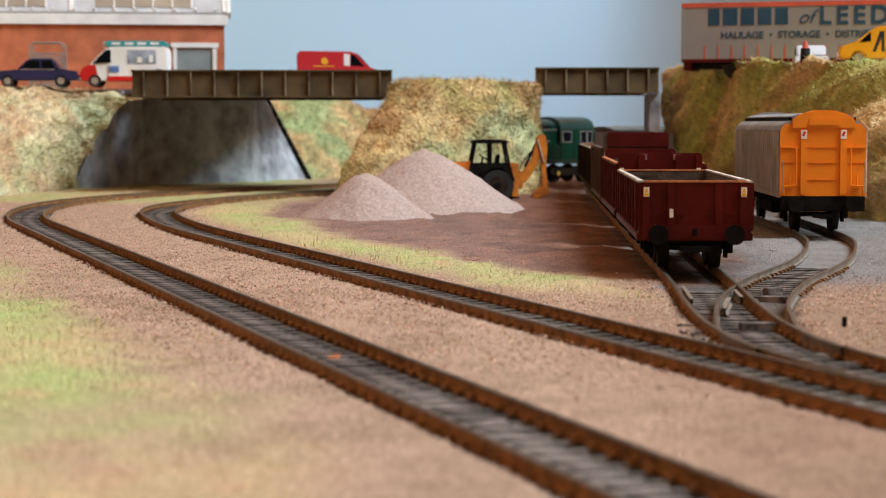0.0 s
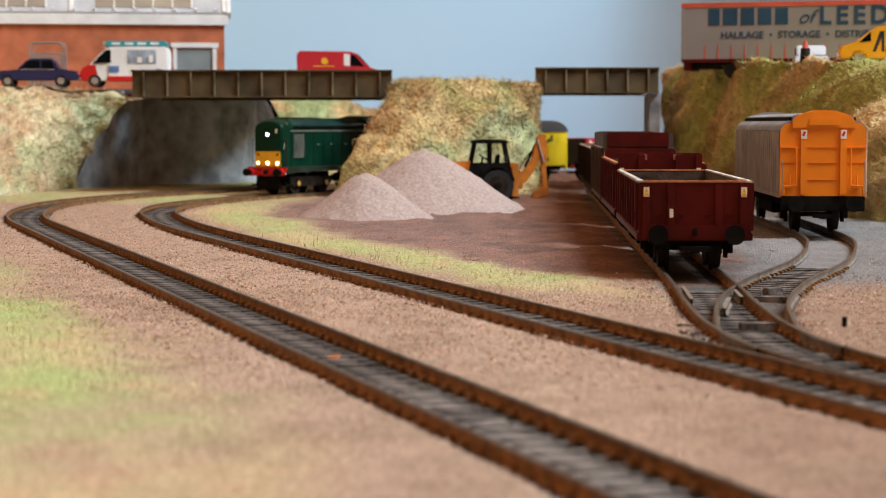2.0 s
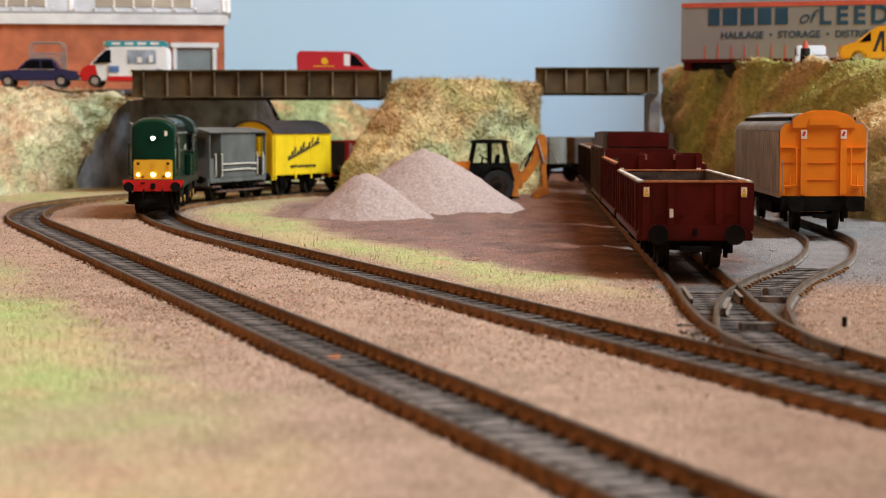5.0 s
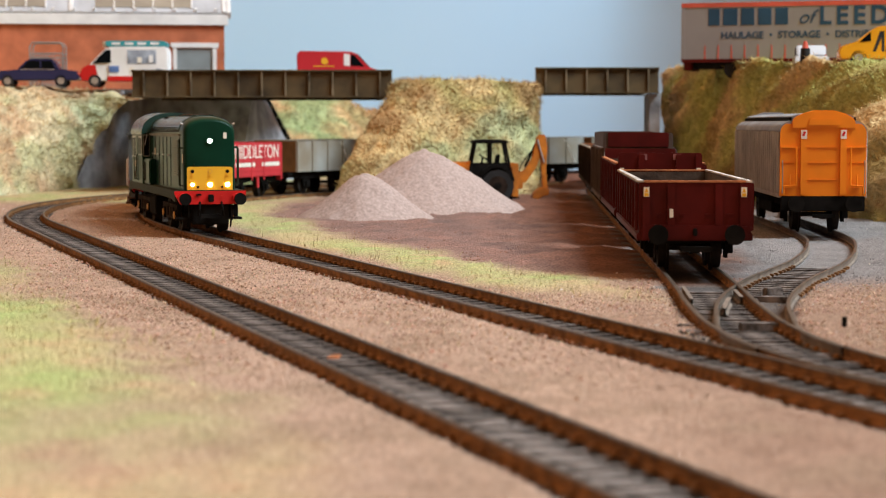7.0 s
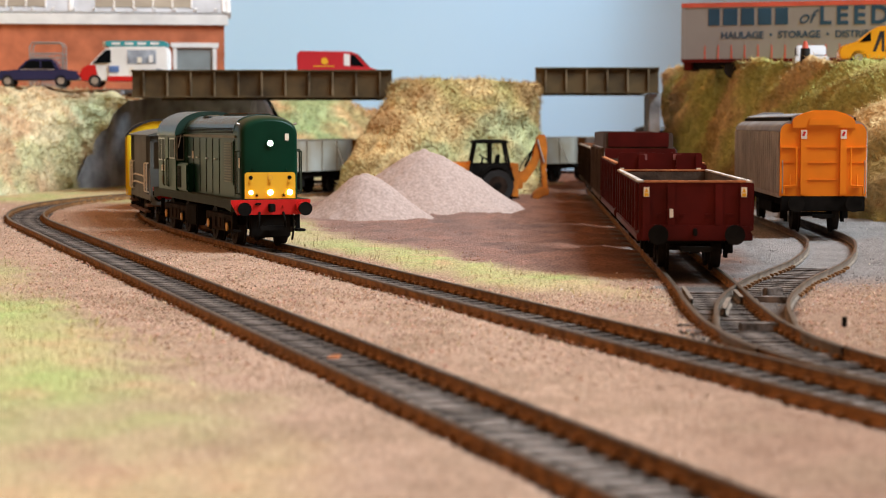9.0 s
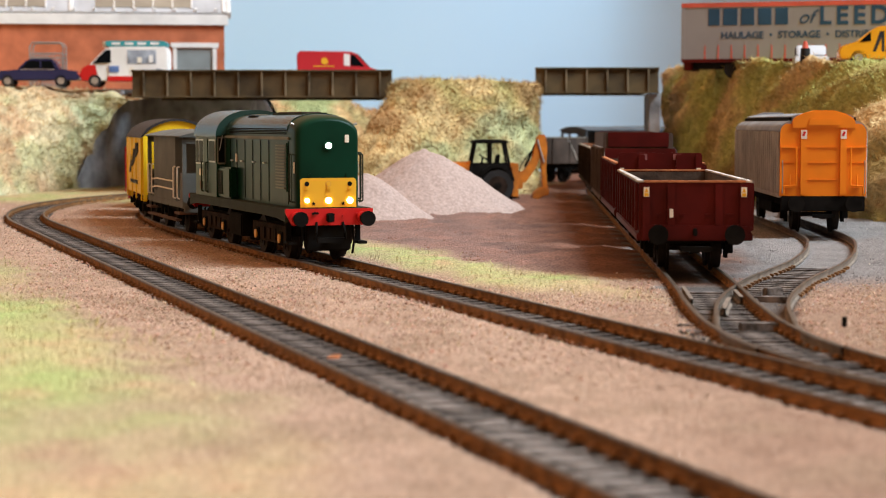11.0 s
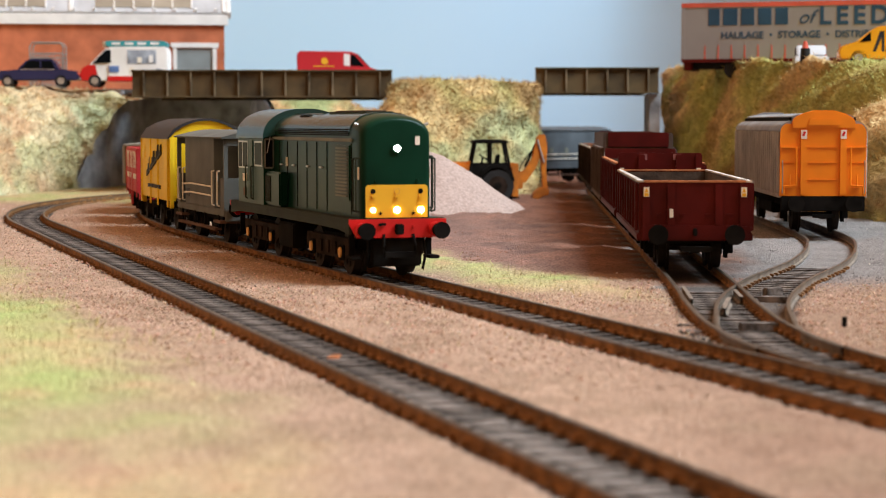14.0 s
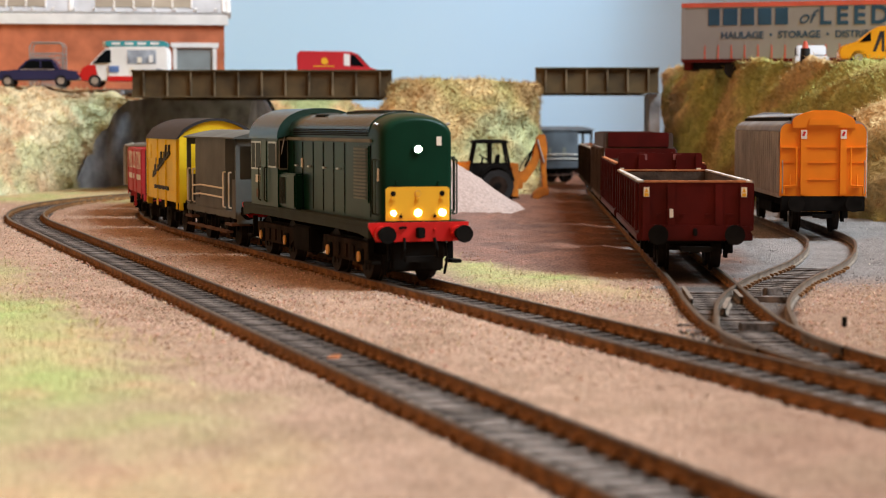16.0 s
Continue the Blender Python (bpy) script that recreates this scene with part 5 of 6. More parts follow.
def plank_wagon():
    t = thing("planked_open_wagon", "red planked open wagon with white lettering", "wagon")
    L, W, zb, z1 = 72, 30, 12.5, 32.5
    hw = W / 2
    tub(t, L, W, zb, z1, 1.3, M_PORED, M_ROOFBLK, M_PORED, zb + 12)
    for s in (-1, 1):
        for i in range(7):
            z = zb + 0.4 + i * 2.85
            part("plank", nb(-L / 2 + 0.2, L / 2 - 0.2, *sorted((s * hw, s * (hw + 0.3))), z, z + 2.6, bev=0.12), M_PORED, t)
        for x in (-L / 2 + 1, -9, 9, L / 2 - 1):
            part("side_strap", nb(x - 0.7, x + 0.7, *sorted((s * (hw + 0.25), s * (hw + 0.7))), zb - 2, z1, bev=0.12), M_PORED, t)
        part("brake_post", nb(-1, 1, *sorted((s * (hw - 0.4), s * (hw + 0.6))), 6, zb), M_PORED, t)
        r = pose((-L / 2 + 2.5) * MM if s < 0 else (L / 2 - 2.5) * MM, s * (hw + 0.32) * MM, (zb + 11.2) * MM, 90, 0, 0 if s < 0 else 180)
        words("MIDDLETON", 11.4, M_CREAM, t, r)
        for a, b_ in ((-L / 2 + 4, -4), (6, L / 2 - 4)):
            part("text_bar", nb(*sorted((a * (1 if s < 0 else -1), b_ * (1 if s < 0 else -1))), *sorted((s * (hw + 0.3), s * (hw + 0.42))), zb + 6.2, zb + 8.6), M_CREAM, t)
        part("end_face", nb(*sorted((s * L / 2, s * (L / 2 + 0.3))), -hw + 1.4, hw - 1.4, zb, z1), M_ROOFBLK, t, "black end panel")
        part("headstock", nb(*sorted((s * (L / 2), s * (L / 2 + 0.8))), -hw + 0.5, hw - 0.5, zb - 3, zb - 0.1), M_PORED, t)
        buffers(t, s * (L / 2 + 0.8), 12.0, 22.6, 4.4, 6.0, s)
        coupling(t, s * (L / 2 - 3), s, 7.4)
    for x in (-18, 18):
        wheelset(t, x, 6.2)
        w_irons(t, x, 11.6, 6.2, zb - 1)
    part("underframe", nb(-L / 2 + 1, L / 2 - 1, -12, 12, zb - 3, zb), M_BLACK, t)
    return t


def hopper_wagon(label, m):
    t = thing("mineral_wagon", label, "wagon", "mineral wagons in the train")
    L, W, zb, z1 = 80, 31, 14.0, 33.5
    tub(t, L, W, zb, z1, 1.2, m, M_MAROON_IN, M_HOPPER, zb + 12)
    for s in (-1, 1):
        for x in (-L / 2 + 1, -20, 0, 20, L / 2 - 1):
            part("side_rib", nb(x - 0.7, x + 0.7, *sorted((s * W / 2, s * (W / 2 + 0.8))), zb, z1 - 0.2, bev=0.15), m, t)
        b = bmesh.new()
        rod(b, [(-30, s * (W / 2 + 0.25), zb + 1), (-18, s * (W / 2 + 0.25), z1 - 1)], 0.3)
        part("white_stripe", b, M_CREAM, t)
        part("rusty_end", nb(*sorted((s * L / 2, s * (L / 2 + 0.3))), -W / 2 + 0.4, W / 2 - 0.4, zb, z1 - 0.3), M_RUSTEND, t, "rust-brown wagon end")
        buffers(t, s * (L / 2 + 0.2), 12.0, 22.6, 4.4, 6.0, s)
        coupling(t, s * (L / 2 - 3), s, 7.4)
    for x in (-22, 22):
        wheelset(t, x, 6.2)
        w_irons(t, x, 11.6, 6.2, zb - 2)
    part("underframe", nb(-L / 2 + 1, L / 2 - 1, -12, 12, zb - 4, zb), M_BLACK, t)
    return t


LOCO = locomotive()
TRAIN = [(LOCO, 0.0, 156.6, 86.6)]
TRAIN.append((brake_van("weathered grey brake van with white handrails"), 167.5, 88.0, 52.0))
TRAIN.append((yellow_van(), 266.0, 76.0, 42.0))
TRAIN.append((plank_wagon(), 366.0, 72.0, 40.0))
for k in range(6):
    TRAIN.append((hopper_wagon("weathered grey steel mineral wagon with rusty end" if k % 3 != 2 else "rusty brown steel mineral wagon", M_HOPPER if k % 3 != 2 else M_BROWNWAG), 460.0 + 91 * k, 80.0, 44.0))
TRAIN.append((brake_van("dark slate grey brake van with large pale letters", True, M_VGREY2, 100), 997.0, 100.0, 56.0))


# ---------------------------------------------------------------- things on the road and in the yard
def car_wheels(t, xs, hw, r, w=2.6, hub=None):
    for x in xs:
        for s in (-1, 1):
            b = nc((x, s * (hw - w), r), (x, s * hw, r), r, 20)
            wh = part("wheel", b, M_TYRE, t)
            part("hub", nc((x, s * (hw - 0.2), r), (x, s * (hw + 0.2), r), r * 0.58, 14), hub or M_SILVER, wh, "pale wheel hub")


def shell(name, rows, material, parent, label="", bev=0.5, smooth=False):
    """Lofted body: rows of (x, half-width, z0, z1)."""
    b = bmesh.new()
    prev = None
    for x, w, z0, z1 in rows:
        ring = [b.verts.new(p) for p in ((x, -w, z0), (x, w, z0), (x, w, z1), (x, -w, z1))]
        if prev:
            for k in range(4):
                b.faces.new((prev[k], prev[(k + 1) % 4], ring[(k + 1) % 4], ring[k]))
        else:
            b.faces.new(ring[::-1])
        prev = ring
    b.faces.new(prev)
    bmesh.ops.recalc_face_normals(b, faces=b.faces)
    if bev:
        bmesh.ops.bevel(b, geom=list(b.edges), offset=bev, segments=2, affect="EDGES", clamp_overlap=True)
    return part(name, b, material, parent, label)


def side_shape(name, outline, hw, material, parent, label="", bev=0.5, inset=0.0):
    """A body from its side outline (x, z), as wide as 2 * hw."""
    return part(name, npr(outline, "y", -hw, hw, bev=bev), material, parent, label)


def panes(t, quads, hw, material=None, name="window"):
    for q in quads:
        for s in (-1, 1):
            part(name, npr(q, "y", *sorted((s * hw, s * (hw + 0.22)))), material or M_GLASS, t, "dark glass")


def blue_car():
    t = thing("saloon_car", "navy blue old saloon car parked on the road", "car")
    hw = 10.6
    side_shape("body", [(-30, 4.5), (30, 4.5), (30.6, 8), (29.8, 10.6), (11, 12.2), (-19, 12.4), (-29.5, 11.0), (-30.5, 8)], hw, M_BLUECAR, t, bev=0.9)
    cab = part("cabin", npr([(-17, 12), (13, 12), (5.5, 19.2), (3, 19.8), (-10.5, 19.8), (-12.5, 19.2)], "y", -hw + 1.4, hw - 1.4, bev=0.9), M_BLUECAR, t)
    panes(cab, [[(-13.6, 13.0), (-4.5, 13.0), (-4.5, 18.4), (-11.4, 18.4)], [(-3.4, 13.0), (9.8, 13.0), (4.4, 18.4), (-3.4, 18.4)]], hw - 1.45)
    for s in (-1, 1):
        part("trim_strip", nb(-14, 10, *sorted((s * hw, s * (hw + 0.25))), 12.0, 12.5), M_SILVER, t, "bright trim")
        part("lamp", nb(-30.8, -29.2, *sorted((s * 6.4, s * 9.8)), 8.4, 10.4, bev=0.3), M_CORAL, t, "red rear lamp")
        part("headlamp", nc((29.4, s * 7.6, 8.8), (31, s * 7.6, 8.8), 1.7, 14), M_SILVER, t)
    for x in (-31, 31):
        part("bumper", nb(x - 0.8, x + 0.8, -hw, hw, 5.2, 6.6, bev=0.4), M_SILVER, t)
    car_wheels(t, (-18, 19), hw, 4.2)
    return t


def ice_cream_van():
    t = thing("ice_cream_van", "red, white and teal ice cream van parked on the road", "van")
    hw = 12.5
    side_shape("body", [(-30, 5), (12, 5), (12, 27.5), (8, 28.4), (-29, 28.4), (-30.4, 24)], hw, M_WHITE, t, bev=0.8)
    side_shape("nose", [(11.8, 4.6), (30, 4.6), (31, 8), (29.4, 13), (25, 15.4), (13, 27.4), (11.8, 27.4)], hw - 0.6, M_WHITE, t, bev=0.7)
    side_shape("bonnet", [(17.5, 4.4), (30.6, 4.4), (31.6, 8), (30, 13.4), (25.4, 15.8), (20, 16.4)], hw - 0.4, M_RED, t, "bright red bonnet", bev=0.6)
    side_shape("skirt", [(-30.4, 4.2), (12, 4.2), (12, 8.0), (-30.6, 8.0)], hw + 0.25, M_RED, t, "red lower skirt", bev=0.3)
    side_shape("roof_sign", [(-29, 28.4), (13.4, 28.4), (13.4, 32.6), (-27, 32.6), (-29.4, 31)], hw - 1.2, M_TEAL, t, "teal roof sign board", bev=0.5)
    panes(t, [[(9.6, 17.2), (22.4, 16.6), (13.4, 26.0), (9.6, 26.0)]], hw + 0.05)
    panes(t, [[(-22, 16.4), (-2, 16.4), (-2, 26), (-22, 26)]], hw + 0.05, M_SERVE, "serving_hatch")
    for s in (-1, 1):
        for i, (x, z, w, h, m) in enumerate(((-26, 10, 4, 3, M_SERVE), (-17, 9.4, 5, 3, M_SERVE), (-7, 10, 3, 4, M_CREAM), (4, 10.4, 7, 4.5, M_DECALBLUE), (-20, 17.4, 3, 5, M_WHITE), (-12, 17, 3, 4, M_CREAM))):
            part("decal", nb(x, x + w, *sorted((s * (hw + 0.25), s * (hw + 0.5))), z, z + h), m, t, "coloured picture decal as a plain patch")
        for i in range(4):
            part("sign_bar", nb(-24 + i * 9, -18 + i * 9, *sorted((s * (hw - 1.2), s * (hw - 1.0))), 29.8, 31.4), M_WHITE, t)
    part("roof_cone", nc((14.6, 0, 28.6), (14.6, 0, 32.4), 1.8, 14, 2.4), M_WHITE, t)
    car_wheels(t, (-18, 21), hw, 4.4)
    return t


def mail_van():
    t = thing("panel_van", "glossy red panel van driving over the bridge", "van")
    hw = 12.5
    side_shape("body", [(-28, 4), (30, 4), (31, 8), (29.6, 12), (22, 14.4), (13.6, 23.4), (9, 25.2), (-27, 25.6), (-28.6, 23)], hw, M_MAILRED, t, bev=0.8)
    panes(t, [[(9.4, 15.4), (19.0, 14.6), (12.2, 22.6), (9.4, 23.0)]], hw + 0.02)
    # side window coloured white for the light it reflects
    part("quarter_panel", npr([(4.6, 15.4), (8.8, 15.0), (8.8, 23.4), (4.6, 23.6)], "y", -hw - 0.1, hw + 0.1), M_WHITE, t)
    part("windscreen", npr([(20.5, 14.9), (22.4, 14.7), (14.2, 23.6), (12.6, 23.6)], "y", -hw + 1.4, hw - 1.4), M_GLASS, t)
    for s in (-1, 1):
        part("emblem", nc((-9, s * hw, 18.5), (-9, s * (hw + 0.3), 18.5), 2.4, 18), M_PANEL, t, "plain yellow round emblem")
        part("side_bar", nb(-17, -2, *sorted((s * hw, s * (hw + 0.2))), 14.6, 15.2), M_PANEL, t)
    car_wheels(t, (-18, 20), hw, 4.4)
    part("bumper", nb(29.8, 31.6, -hw + 0.5, hw - 0.5, 5, 8, bev=0.4), M_TYRE, t)
    return t


def recovery_van():
    t = thing("recovery_van", "amber yellow van with black markings parked on the road", "van")
    hw = 12.2
    side_shape("body", [(-30, 4), (29, 4), (30, 7), (28.4, 11), (20, 13.6), (11.4, 20.4), (8, 21.8), (-29, 22.4), (-30.6, 20)], hw, M_AAYELLOW, t, bev=0.8)
    panes(t, [[(12.6, 13.6), (18.6, 13.2), (13.4, 18.2), (12.6, 18.6)]], hw + 0.02)
    part("light_bar", nb(-6, 3, -9, 9, 22.3, 24.4, bev=0.6), M_WHITE, t, "white roof light bar")
    for s in (-1, 1):
        for x in (10, 3.4):
            part("emblem_stroke", npr([(x, 8), (x + 1.6, 8), (x - 2.2, 19), (x - 4.4, 19)], "y", *sorted((s * hw, s * (hw + 0.25)))), M_ROOFBLK, t, "black slanting emblem stroke")
            part("emblem_stroke", npr([(x - 4.6, 8), (x - 3.2, 8), (x - 3.0, 19), (x - 4.4, 19)], "y", *sorted((s * hw, s * (hw + 0.25)))), M_ROOFBLK, t)
        for i in range(5):
            part("hatch_stripe", npr([(-19 + i * 3.4, 5), (-17.4 + i * 3.4, 5), (-15 + i * 3.4, 12), (-16.6 + i * 3.4, 12)], "y", *sorted((s * hw, s * (hw + 0.2)))), M_CORAL, t)
        for i in range(4):
            part("text_bar", nb(-16 + i * 4, -13.4 + i * 4, *sorted((s * hw, s * (hw + 0.2))), 15, 18.5), M_ROOFBLK, t)
    car_wheels(t, (-18, 19), hw, 4.4)
    return t


def white_car():
    t = thing("hatchback_car", "small white hatchback parked beside the lorry", "car")
    hw = 9.6
    side_shape("body", [(-22, 4), (22, 4), (22.6, 8), (21, 10.6), (9, 11.8), (-21, 12)], hw, M_ROOFGREY, t, bev=0.8)
    cab = part("cabin", npr([(-21, 11.8), (10, 11.8), (4, 18), (-15, 18.6), (-19.5, 17)], "y", -hw + 1.2, hw - 1.2, bev=0.8), M_ROOFGREY, t)
    panes(cab, [[(-16, 12.8), (-5, 12.8), (-5, 17), (-14.5, 17)], [(-4, 12.8), (7, 12.8), (3, 17), (-4, 17)]], hw - 1.15)
    car_wheels(t, (-14, 14), hw, 4)
    return t


def figure_shape():
    # simple drum form in place of what looks like a small model figure
    t = thing("plain_figure_shape", "plain dark shape with an orange cap in place of a small figure", "drum")
    part("drum", nc((0, 0, 0), (0, 0, 12), 3.2, 16, 2.6), M_TYRE, t)
    part("cap", nc((0, 0, 12), (0, 0, 16), 1.9, 14, 0.9), M_CORAL, t, "orange cap")
    return t


def wire_cage():
    t = thing("wire_cage_trolley", "grey wire mesh cage trolley beside the car", "trolley")
    b = bmesh.new()
    for y in (-7, 7):
        rod(b, [(-12, y, 2), (-12, y, 30), (-10, y, 33), (10, y, 33), (12, y, 30), (12, y, 2)], 0.55)
    part("frame", b, M_WIRE, t)
    for y in (-7, 7):
        for i in range(12):
            part("bar", rod(bmesh.new(), [(-11 + i * 2, y, 2), (-11 + i * 2, y, 26)], 0.28, 5), M_WIRE, t)
        for i in range(8):
            part("cross_bar", rod(bmesh.new(), [(-12, y, 3 + i * 3.2), (12, y, 3 + i * 3.2)], 0.28, 5), M_WIRE, t)
    part("base", nb(-12, 12, -7, 7, 0, 2, bev=0.3), M_WIRE, t)
    return t


def lorry_trailer():
    t = thing("curtain_sided_trailer", "pale grey curtain-sided lorry trailer with navy lettering", "lorry")
    L, hw, zb, zt = 170, 16.5, 12, 47.5
    body = part("curtain_body", nb(-L / 2, L / 2, -hw, hw, zb, zt, bev=0.5), M_CURTAIN, t)
    for s in (-1, 1):
        part("top_stripe", nb(-L / 2 - 0.1, L / 2 + 0.1, *sorted((s * (hw - 0.4), s * (hw + 0.35))), zt - 2.6, zt + 0.2), M_CORAL, body, "coral red top rail")
        part("side_rave", nb(-L / 2, L / 2, *sorted((s * (hw - 0.6), s * (hw + 0.4))), zb - 1.6, zb + 0.4), M_MAROON, body)
        for i in range(17):
            x = -L / 2 + 15 + i * 8.4
            part("curtain_strap", npr([(x - 0.25, zb + 9), (x + 0.25, zb + 9), (x + 0.45, zb + 0.4), (x - 0.45, zb + 0.4)], "y", *sorted((s * hw, s * (hw + 0.3)))), M_CORAL, body, "red buckle strap" if i == 0 else "")
        part("corner_post", nb(-L / 2 - 0.2, -L / 2 + 2.2, *sorted((s * (hw - 1), s * (hw + 0.25))), zb, zt - 2.6), M_CURTAIN, body)
    q = lambda x, z: pose(x * MM, -(hw + 0.05) * MM, z * MM, 90, 0, 0)
    for x, w in ((17, 7.2), (26.2, 9.2), (37.6, 8.4), (48.2, 8.6), (59, 8.0)):
        part("name_bar", nb(-L / 2 + x, -L / 2 + x + w, -hw - 0.3, -hw, zb + 21.4, zb + 32.0, bev=0.12), M_NAVY, body, "navy company name as plain bars" if x == 17 else "")
    words("of", 12, M_NAVY, body, q(-L / 2 + 73, zb + 22), depth=0.3, shear=0.35)
    words("LEEDS", 15.4, M_NAVY, body, q(-L / 2 + 86, zb + 21.4), depth=0.3, fat=0.45, space=1.36)
    words("HAULAGE  \u2022  STORAGE  \u2022  DISTRIBUTION", 6.0, M_NAVY, body, q(-L / 2 + 25, zb + 13.2), depth=0.25, fat=0.12)
    part("chassis", nb(-L / 2 + 4, L / 2 - 6, -9, 9, 6.5, zb - 1.4), M_TYRE, t)
    part("rear_frame", nb(-L / 2 + 1, -L / 2 + 6, -15, 15, 5.5, zb - 0.4, bev=0.4), M_MAROON, t)
    for x in (-52, -38, -24):
        for s in (-1, 1):
            part("wheel", nc((x, s * 10, 6), (x, s * 15.4, 6), 6, 20), M_TYRE, t)
    for s in (-1, 1):
        part("landing_leg", nb(44, 47, *sorted((s * 8, s * 10)), 0, zb - 1), M_TYRE, t)
    return t


def digger():
    """Backhoe loader, x towards its backhoe."""
    t = thing("backhoe_digger", "weathered orange backhoe digger with dark glazed cab by the gravel heap", "digger")
    part("chassis", nb(-30, 20, -6, 6, 8, 16, bev=0.8), M_BLACK, t)
    part("bonnet", npr([(-30, 12), (-6, 12), (-6, 24.5), (-24, 24), (-30, 21)], "y", -6.5, 6.5, bev=1.0), M_DIGGER, t)
    cab = part("cab_floor", nb(-8, 17, -9, 9, 15, 20, bev=0.6), M_BLACK, t)
    for x0, x1 in ((-8.5, -4.6), (4.5, 4.5), (17, 13.4)):
        for s in (-1, 1):
            part("cab_pillar", rod(bmesh.new(), [(x0, s * 8.8, 17), (x1, s * 8.0, 36)], 0.8, 8), M_BLACK, cab)
    for x0, x1 in ((-8.5, -4.6), (17, 13.4)):
        part("cross_rail", rod(bmesh.new(), [(x0 * 0.86 + x1 * 0.14, -8.6, 20), (x0 * 0.86 + x1 * 0.14, 8.6, 20)], 0.6, 6), M_BLACK, cab)
    part("cab_roof", npr([(-7, 35.6), (15.6, 35.6), (15.2, 37.2), (12, 38), (-3, 38), (-6.6, 37.2)], "y", -9, 9, bev=0.5), M_BLACK, cab, "dark cab roof")
    for s in (-1, 1):
        part("lower_panel", npr([(-8, 19), (16.4, 19), (15.6, 23.6), (-7.2, 23.6)], "y", *sorted((s * 8.5, s * 8.9))), M_BLACK, cab)
        part("mudguard", npr([(-3, 13), (-1, 19), (4, 22.6), (12, 22.6), (17, 19), (19, 13), (17, 13), (15, 17.6), (11, 20.8), (5, 20.8), (1, 17.6), (-1, 13)], "y", *sorted((s * 8, s * 13.2))), M_BLACK, t)
        w = part("rear_wheel", nc((8.5, s * 7.5, 9.8), (8.5, s * 13, 9.8), 9.8, 28), M_TYRE, t)
        part("rim", nc((8.5, s * 12.6, 9.8), (8.5, s * 13.2, 9.8), 6.0, 20), M_DARKBROWN, w, "dusty brown wheel rim")
        part("hub", nc((8.5, s * 13, 9.8), (8.5, s * 13.8, 9.8), 2.2, 12), M_BLACK, w)
        w = part("front_wheel", nc((-22, s * 7.5, 6.2), (-22, s * 12, 6.2), 6.2, 22), M_TYRE, t)
        part("rim", nc((-22, s * 11.6, 6.2), (-22, s * 12.2, 6.2), 3.6, 16), M_DIGGER, w)
        b = bmesh.new()
        prism(b, [(2, 21), (-20, 23), (-37, 13), (-36, 10.4), (-20, 20), (2, 18.4)], "y", *sorted((s * 6.6, s * 8.6)), bev=0.3)
        part("loader_arm", b, M_DIGGER, t)
    part("seat", npr([(3, 18), (10, 18), (11, 29), (8.6, 29), (7.4, 22), (3, 21.4)], "y", -3.6, 3.6, bev=0.6), M_BLACK, cab)
    part("steering_column", rod(bmesh.new(), [(-2, 0, 18), (0.6, 0, 27)], 0.6), M_BLACK, cab)
    part("steering_wheel", nc((0.4, 0, 26.8), (0.8, 0, 27.4), 3.0, 16), M_BLACK, cab)
    b = bmesh.new()
    prism(b, [(-36, 17), (-38, 8), (-47, 6.5), (-45, 10), (-40.6, 18.5)], "y", -12, 12, bev=0.4)
    part("front_bucket", b, M_DIGGER, t, "orange loading bucket")
    fr = part("backhoe_frame", nb(18, 22, -11.5, 11.5, 8.4, 16.4, bev=0.5), M_DIGGER, t)
    part("slew_post", nb(21.4, 25, -2.6, 2.6, 7.6, 18.4, bev=0.5), M_DIGGER, fr)
    for s in (-1, 1):
        part("stabiliser_leg", nb(17.2, 21.2, *sorted((s * 9.4, s * 12)), 3.0, 23.5, bev=0.4), M_DIGGER, fr)
        part("stabiliser_foot", nb(16.2, 22.2, *sorted((s * 8.4, s * 13)), 0, 3.0, bev=0.4), M_BLACK, fr)
        part("lever_stand", nb(14.4, 17, *sorted((s * 3, s * 5)), 17, 22, bev=0.3), M_DIGGER, fr)
    b = bmesh.new()
    prism(b, [(23.5, 11), (26.8, 11.4), (33.5, 21), (38.4, 35.6), (37, 40), (33.6, 40), (31, 27), (27.4, 21), (23, 16.6)], "y", -2.0, 2.0, bev=0.4)
    part("boom", b, M_DIGGER, t)
    b = bmesh.new()
    prism(b, [(34.4, 41), (38.8, 41), (40.2, 34), (39.4, 20), (40.6, 6), (37.6, 5), (36.4, 20), (35.4, 31)], "y", -1.7, 1.7, bev=0.4)
    part("dipper", b, M_DIGGER, t)
    part("hydraulic_ram", rod(bmesh.new(), [(26.6, 2.6, 21), (34.4, 2.6, 37)], 0.8, 8), M_BLACK, t)
    part("ram_rod", rod(bmesh.new(), [(33.8, -2.4, 38), (38, -2.4, 24)], 0.6, 8), M_SILVER, t)
    part("hose", rod(bmesh.new(), [(22, 2, 16), (25, 3.4, 23), (30, 3.2, 30), (35, 2.4, 34)], 0.4, 6), M_TYRE, t)
    b = bmesh.new()
    prism(b, [(41, 8), (36, 9), (31.4, 5), (31, 1.6), (34, 0.2), (36, 2.6), (41, 4)], "y", -4.2, 4.2, bev=0.5)
    part("digging_bucket", b, M_DIGGER, t, "worn orange digging bucket")
    return t


